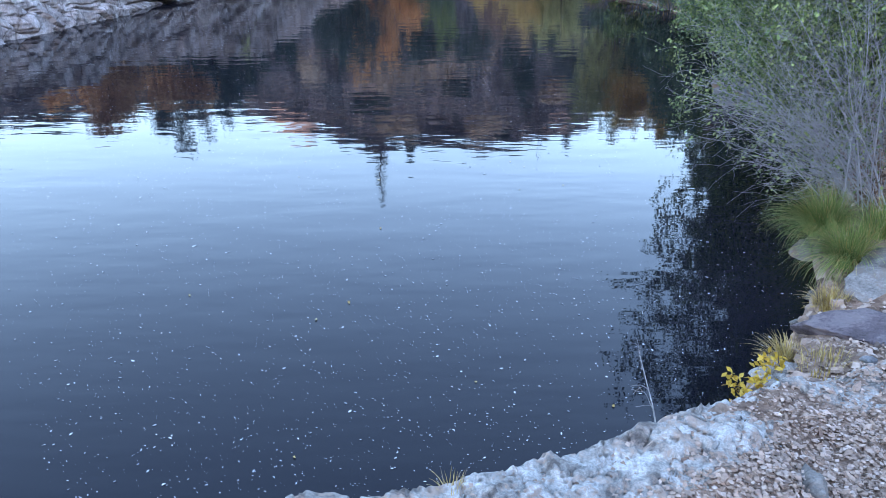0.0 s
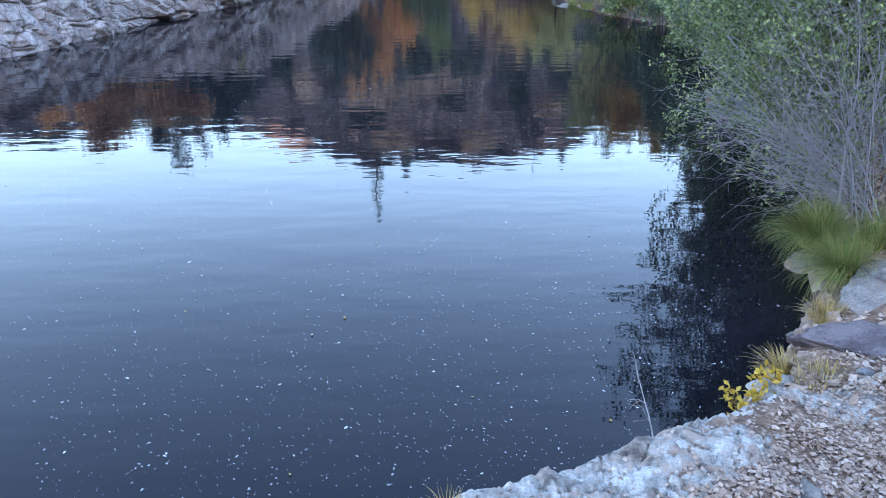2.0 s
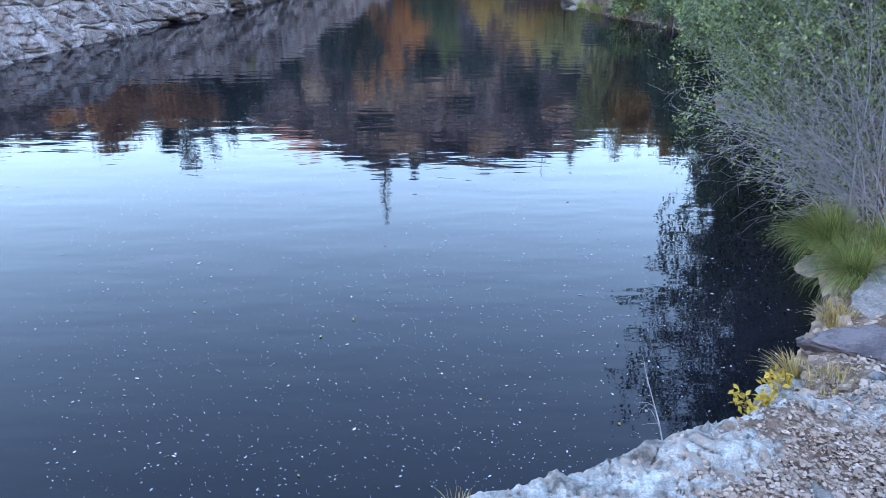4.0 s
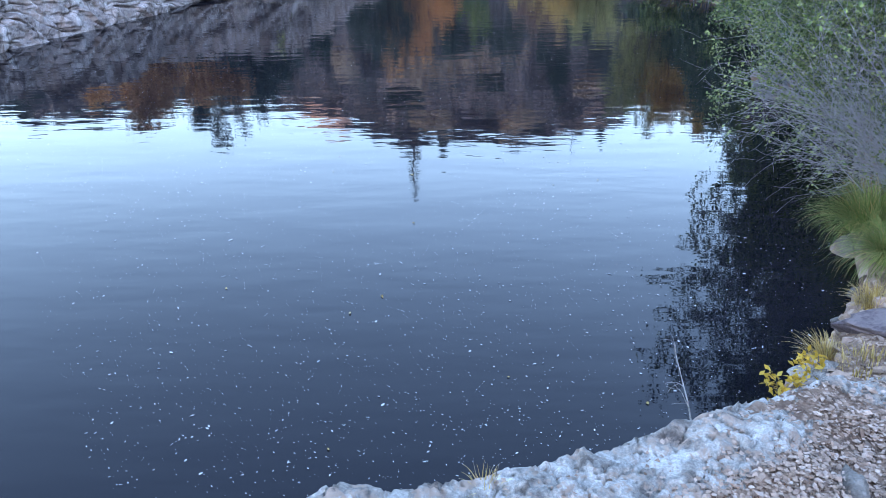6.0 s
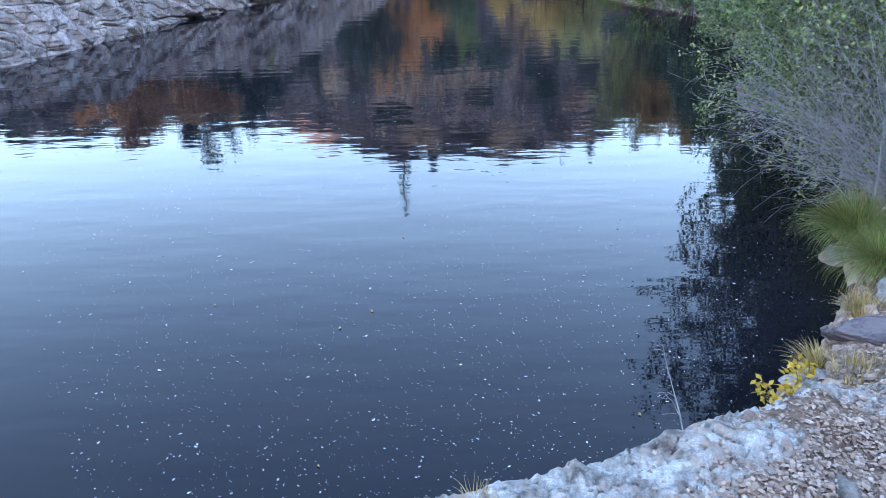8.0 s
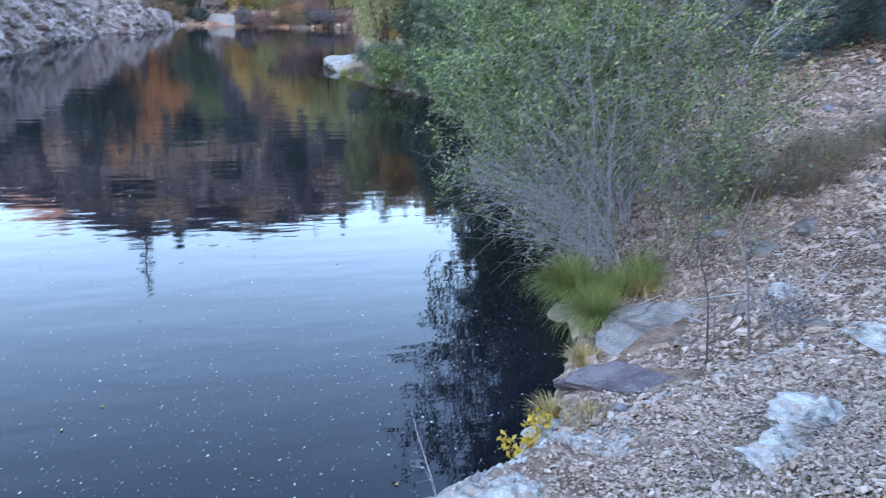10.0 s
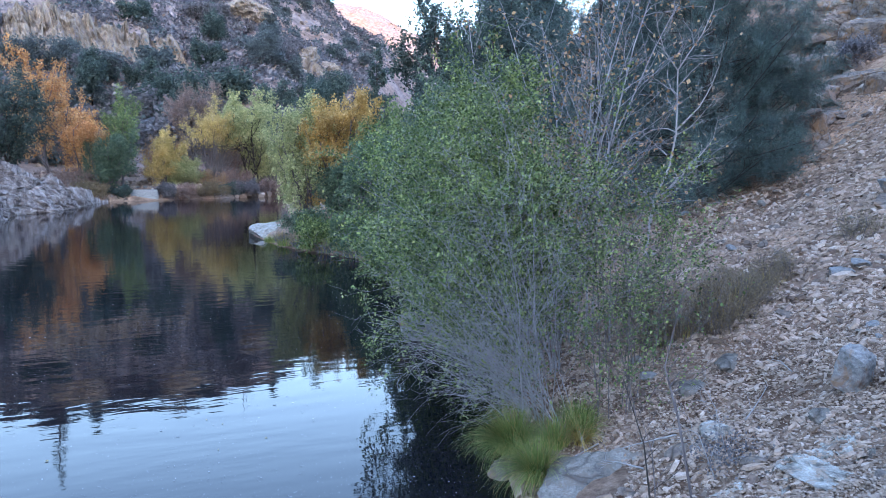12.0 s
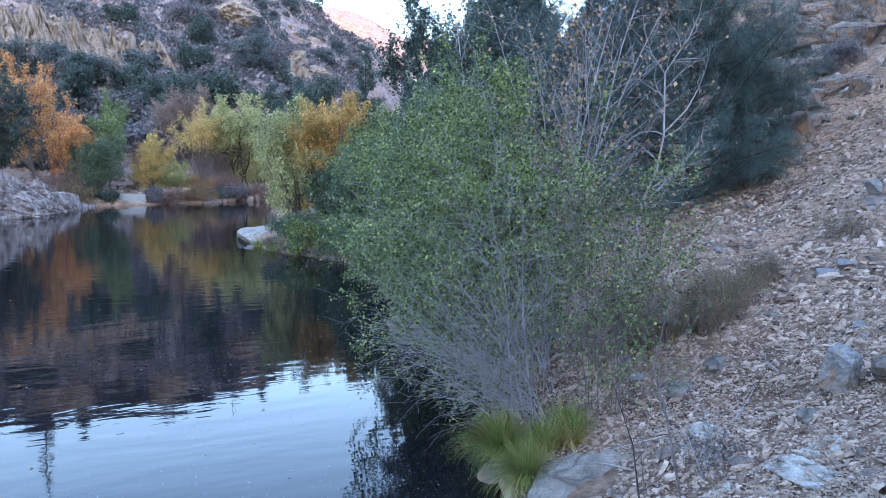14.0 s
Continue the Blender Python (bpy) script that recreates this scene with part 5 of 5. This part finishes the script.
for k, (x, y, h, w2) in enumerate([(6.6, 6.7, 0.75, 1.1), (7.2, 7.0, 0.7, 1.1), (6.3, 7.2, 0.8, 1.0), (7.8, 7.4, 0.5, 0.9), (8.6, 7.4, 0.4, 0.9), (10.4, 7.6, 0.4, 0.9), (7.0, 8.4, 0.6, 1.2)]):
    c = broadleaf("dry_shrub", 520 + k, on(x, y), h, w2, L_DRY, M_STEMB, "brittle brown dry shrub on the talus", "shrub", 0.028, 60, 12, 0.012, "dry shrubs", (0, 0), 0.03,
                  [(9, 0.5, 0.5, 0.12, 0.05, 0.1), (6, 0.6, 0.5, 0.15, 0.03, 0.15), (0, 0, 0, 0.2, 0, 0)], "leaves", "stem", 0.35)


def twiggy(name, seed, points, r0, shoots, share, twigs, bark, label, leaf=None, per_m=0, size=0.03, category="plant"):
    rng = np.random.default_rng(seed)
    pts = np.array(points, float)
    base = pts[0].copy()
    pts = pts - base
    k = np.linspace(0, len(pts) - 1, 9)
    pts = np.stack([np.interp(k, np.arange(len(pts)), pts[:, a]) for a in range(3)], -1)
    lines = stem_lines(rng, pts, r0, shoots, share, twigs)
    ob = tagged(new(name), label, category)
    ob.location = base
    v, f = tubes([(p, r) for p, r, l in lines])
    stem = part("stem", mesh_np("stem", v, f, True), bark, ob)
    if leaf:
        p = leaf_places(rng, lines, per_m, (0, 1, 2), 0.015)
        v, f = leaf_quads(rng, p, np.full(len(p), size), 0.55)
        part("leaves", mesh_np("leaves", v, f), leaf, stem, "", "stuff")


twiggy("dead_twig", 541, [(1.0, 2.66, ground(1.0, 2.66) - 0.05), (0.97, 2.72, 0.85), (0.95, 2.85, 0.95), (0.94, 2.96, 1.02)], 0.006, 4, 0.35, 2, M_PALE, "pale dead twig standing at the ledge's edge")
twiggy("bare_sapling", 542, [on(3.77, 3.89, -0.05), (3.7, 4.0, 1.2), (3.66, 4.12, 1.56), (3.72, 4.08, 1.95), (3.76, 4.03, 2.28)], 0.011, 9, 0.28, 3, M_STEMB, "thin bare sapling on the bank")
twiggy("bare_sapling", 543, [on(3.5, 4.0, -0.05), (3.48, 4.1, 1.0), (3.43, 4.31, 1.46)], 0.009, 6, 0.3, 2, M_DARK, "thin dark bare sapling on the bank")
twiggy("bare_sapling", 544, [on(3.62, 4.1, -0.05), (3.6, 4.15, 0.9), (3.55, 4.25, 1.2)], 0.008, 5, 0.3, 2, M_STEMB, "thin bare sapling on the bank")
twiggy("bare_sapling", 545, [on(4.3, 4.1, -0.03), (4.25, 4.2, 1.15), (4.2, 4.3, 1.3)], 0.006, 8, 0.45, 3, M_PALE, "low pale dead brush on the bank")
twiggy("bare_sapling", 546, [on(4.0, 3.9, -0.03), (3.9, 4.0, 1.05), (3.75, 4.1, 1.15)], 0.006, 8, 0.5, 3, M_PALE, "low pale dead brush on the bank")
for k, (x, y, h) in enumerate([(1.86, 3.68, 0.24), (1.98, 3.72, 0.14), (2.1, 3.86, 0.2), (2.08, 3.56, 0.10), (2.2, 3.9, 0.12)]):
    g = ground(x, y)
    twiggy("yellow_seedling", 550 + k, [(x, y, g - 0.02), (x - 0.02, y + 0.02, g + h * 0.6), (x - 0.05, y + 0.02, g + h)], 0.003, 5, 0.42, 1, M_STEMB, "small willow seedling with bright yellow leaves", L_SEEDLING, 80, 0.042)

# fallen branches on the bank
for k, (x, y, a, ln) in enumerate([(4.1, 5.5, 200, 0.9), (4.5, 4.9, 150, 0.7), (5.0, 4.6, 30, 0.8), (6.0, 5.0, 60, 0.6), (9.5, 8.4, 35, 0.7), (3.9, 4.6, 100, 0.6)]):
    x2, y2 = x + ln * math.cos(radians(a)), y + ln * math.sin(radians(a))
    twiggy("fallen_branch", 560 + k, [on(x, y, 0.03), on((x + x2) / 2, (y + y2) / 2, 0.07), on(x2, y2, 0.04)], 0.010, 4, 0.3, 2, M_PALE, "pale dead branch lying on stones", category="branch")

# ---------------------------------------------------------------- weir
def box_mesh(name, lo, hi, bevel=0.03, slant=0.0):
    bm = bmesh.new()
    bmesh.ops.create_cube(bm, size=1)
    for v in bm.verts:
        for a in range(3):
            v.co[a] = lo[a] if v.co[a] < 0 else hi[a]
        if v.co.y < (lo[1] + hi[1]) / 2 and v.co.z < (lo[2] + hi[2]) / 2:
            v.co.y -= slant
    bmesh.ops.bevel(bm, geom=bm.edges[:], offset=bevel, segments=2, affect="EDGES")
    me = bpy.data.meshes.new(name)
    bm.to_mesh(me)
    bm.free()
    return me


weir = tagged(new("weir"), "low pale concrete weir sloping into the outlet", "weir", "", "")
part("apron", box_mesh("apron", (0.1, 64.6, -0.6), (2.3, 68.0, 0.85), 0.05, 1.2), M_CONC, weir, "worn sloping concrete face")
part("sill", box_mesh("sill", (-0.1, 68.02, -0.2), (2.5, 70.5, 1.0), 0.04), M_CONC, weir, "flat concrete crest")

# ---------------------------------------------------------------- on the water
rng = np.random.default_rng(600)
n = 30000
d = 1.8 + 34 * rng.random(n) ** 1.4
az = np.radians(rng.uniform(-36, 40, n))
x, y = d * np.sin(az), d * np.cos(az)
ok = (x < shore_right(y) - 0.05) & (x > shore_left(y) + 0.3) & (fbm(x * 0.5, y * 0.5, 77, 3) > rng.uniform(-0.9, 0.45, n))
x, y = x[ok], y[ok]
n = len(x)
s = ((rng.gamma(1.2, 0.0011, n) + 0.0014) * (1 + 0.035 * np.hypot(x, y)))[:, None]
th = np.arange(6)[None] * 1.047 + rng.normal(0, 0.2, (n, 6))
turn = rng.uniform(0, 6.28, n)[:, None]
px, py = np.cos(th) * s * rng.uniform(0.6, 1.3, (n, 6)) * 1.6, np.sin(th) * s * rng.uniform(0.6, 1.3, (n, 6)) * 0.75
v = np.stack([x[:, None] + px * np.cos(turn) - py * np.sin(turn), y[:, None] + px * np.sin(turn) + py * np.cos(turn), np.full((n, 6), 0.004)], -1).reshape(-1, 3)
thing("foam_flecks", mesh_np("foam_flecks", v, np.arange(6 * n).reshape(n, 6)), M_FOAM, "tiny white flecks of foam drifting on the pond", "foam", "", "stuff")
p = np.stack([rng.uniform(-3, 1.5, 14), rng.uniform(3, 9, 14), np.full(14, 0.006)], -1)
p = p[p[:, 0] < shore_right(p[:, 1]) - 0.2]
v, f = leaf_quads(rng, p, np.full(len(p), 0.045), 0.6)
v[:, 2] = 0.006 + np.abs(v[:, 2] - 0.006) * 0.12
thing("floating_leaves", mesh_np("floating_leaves", v, f), L_STRAW, "yellowed leaves floating on the pond", "leaves", "", "stuff")
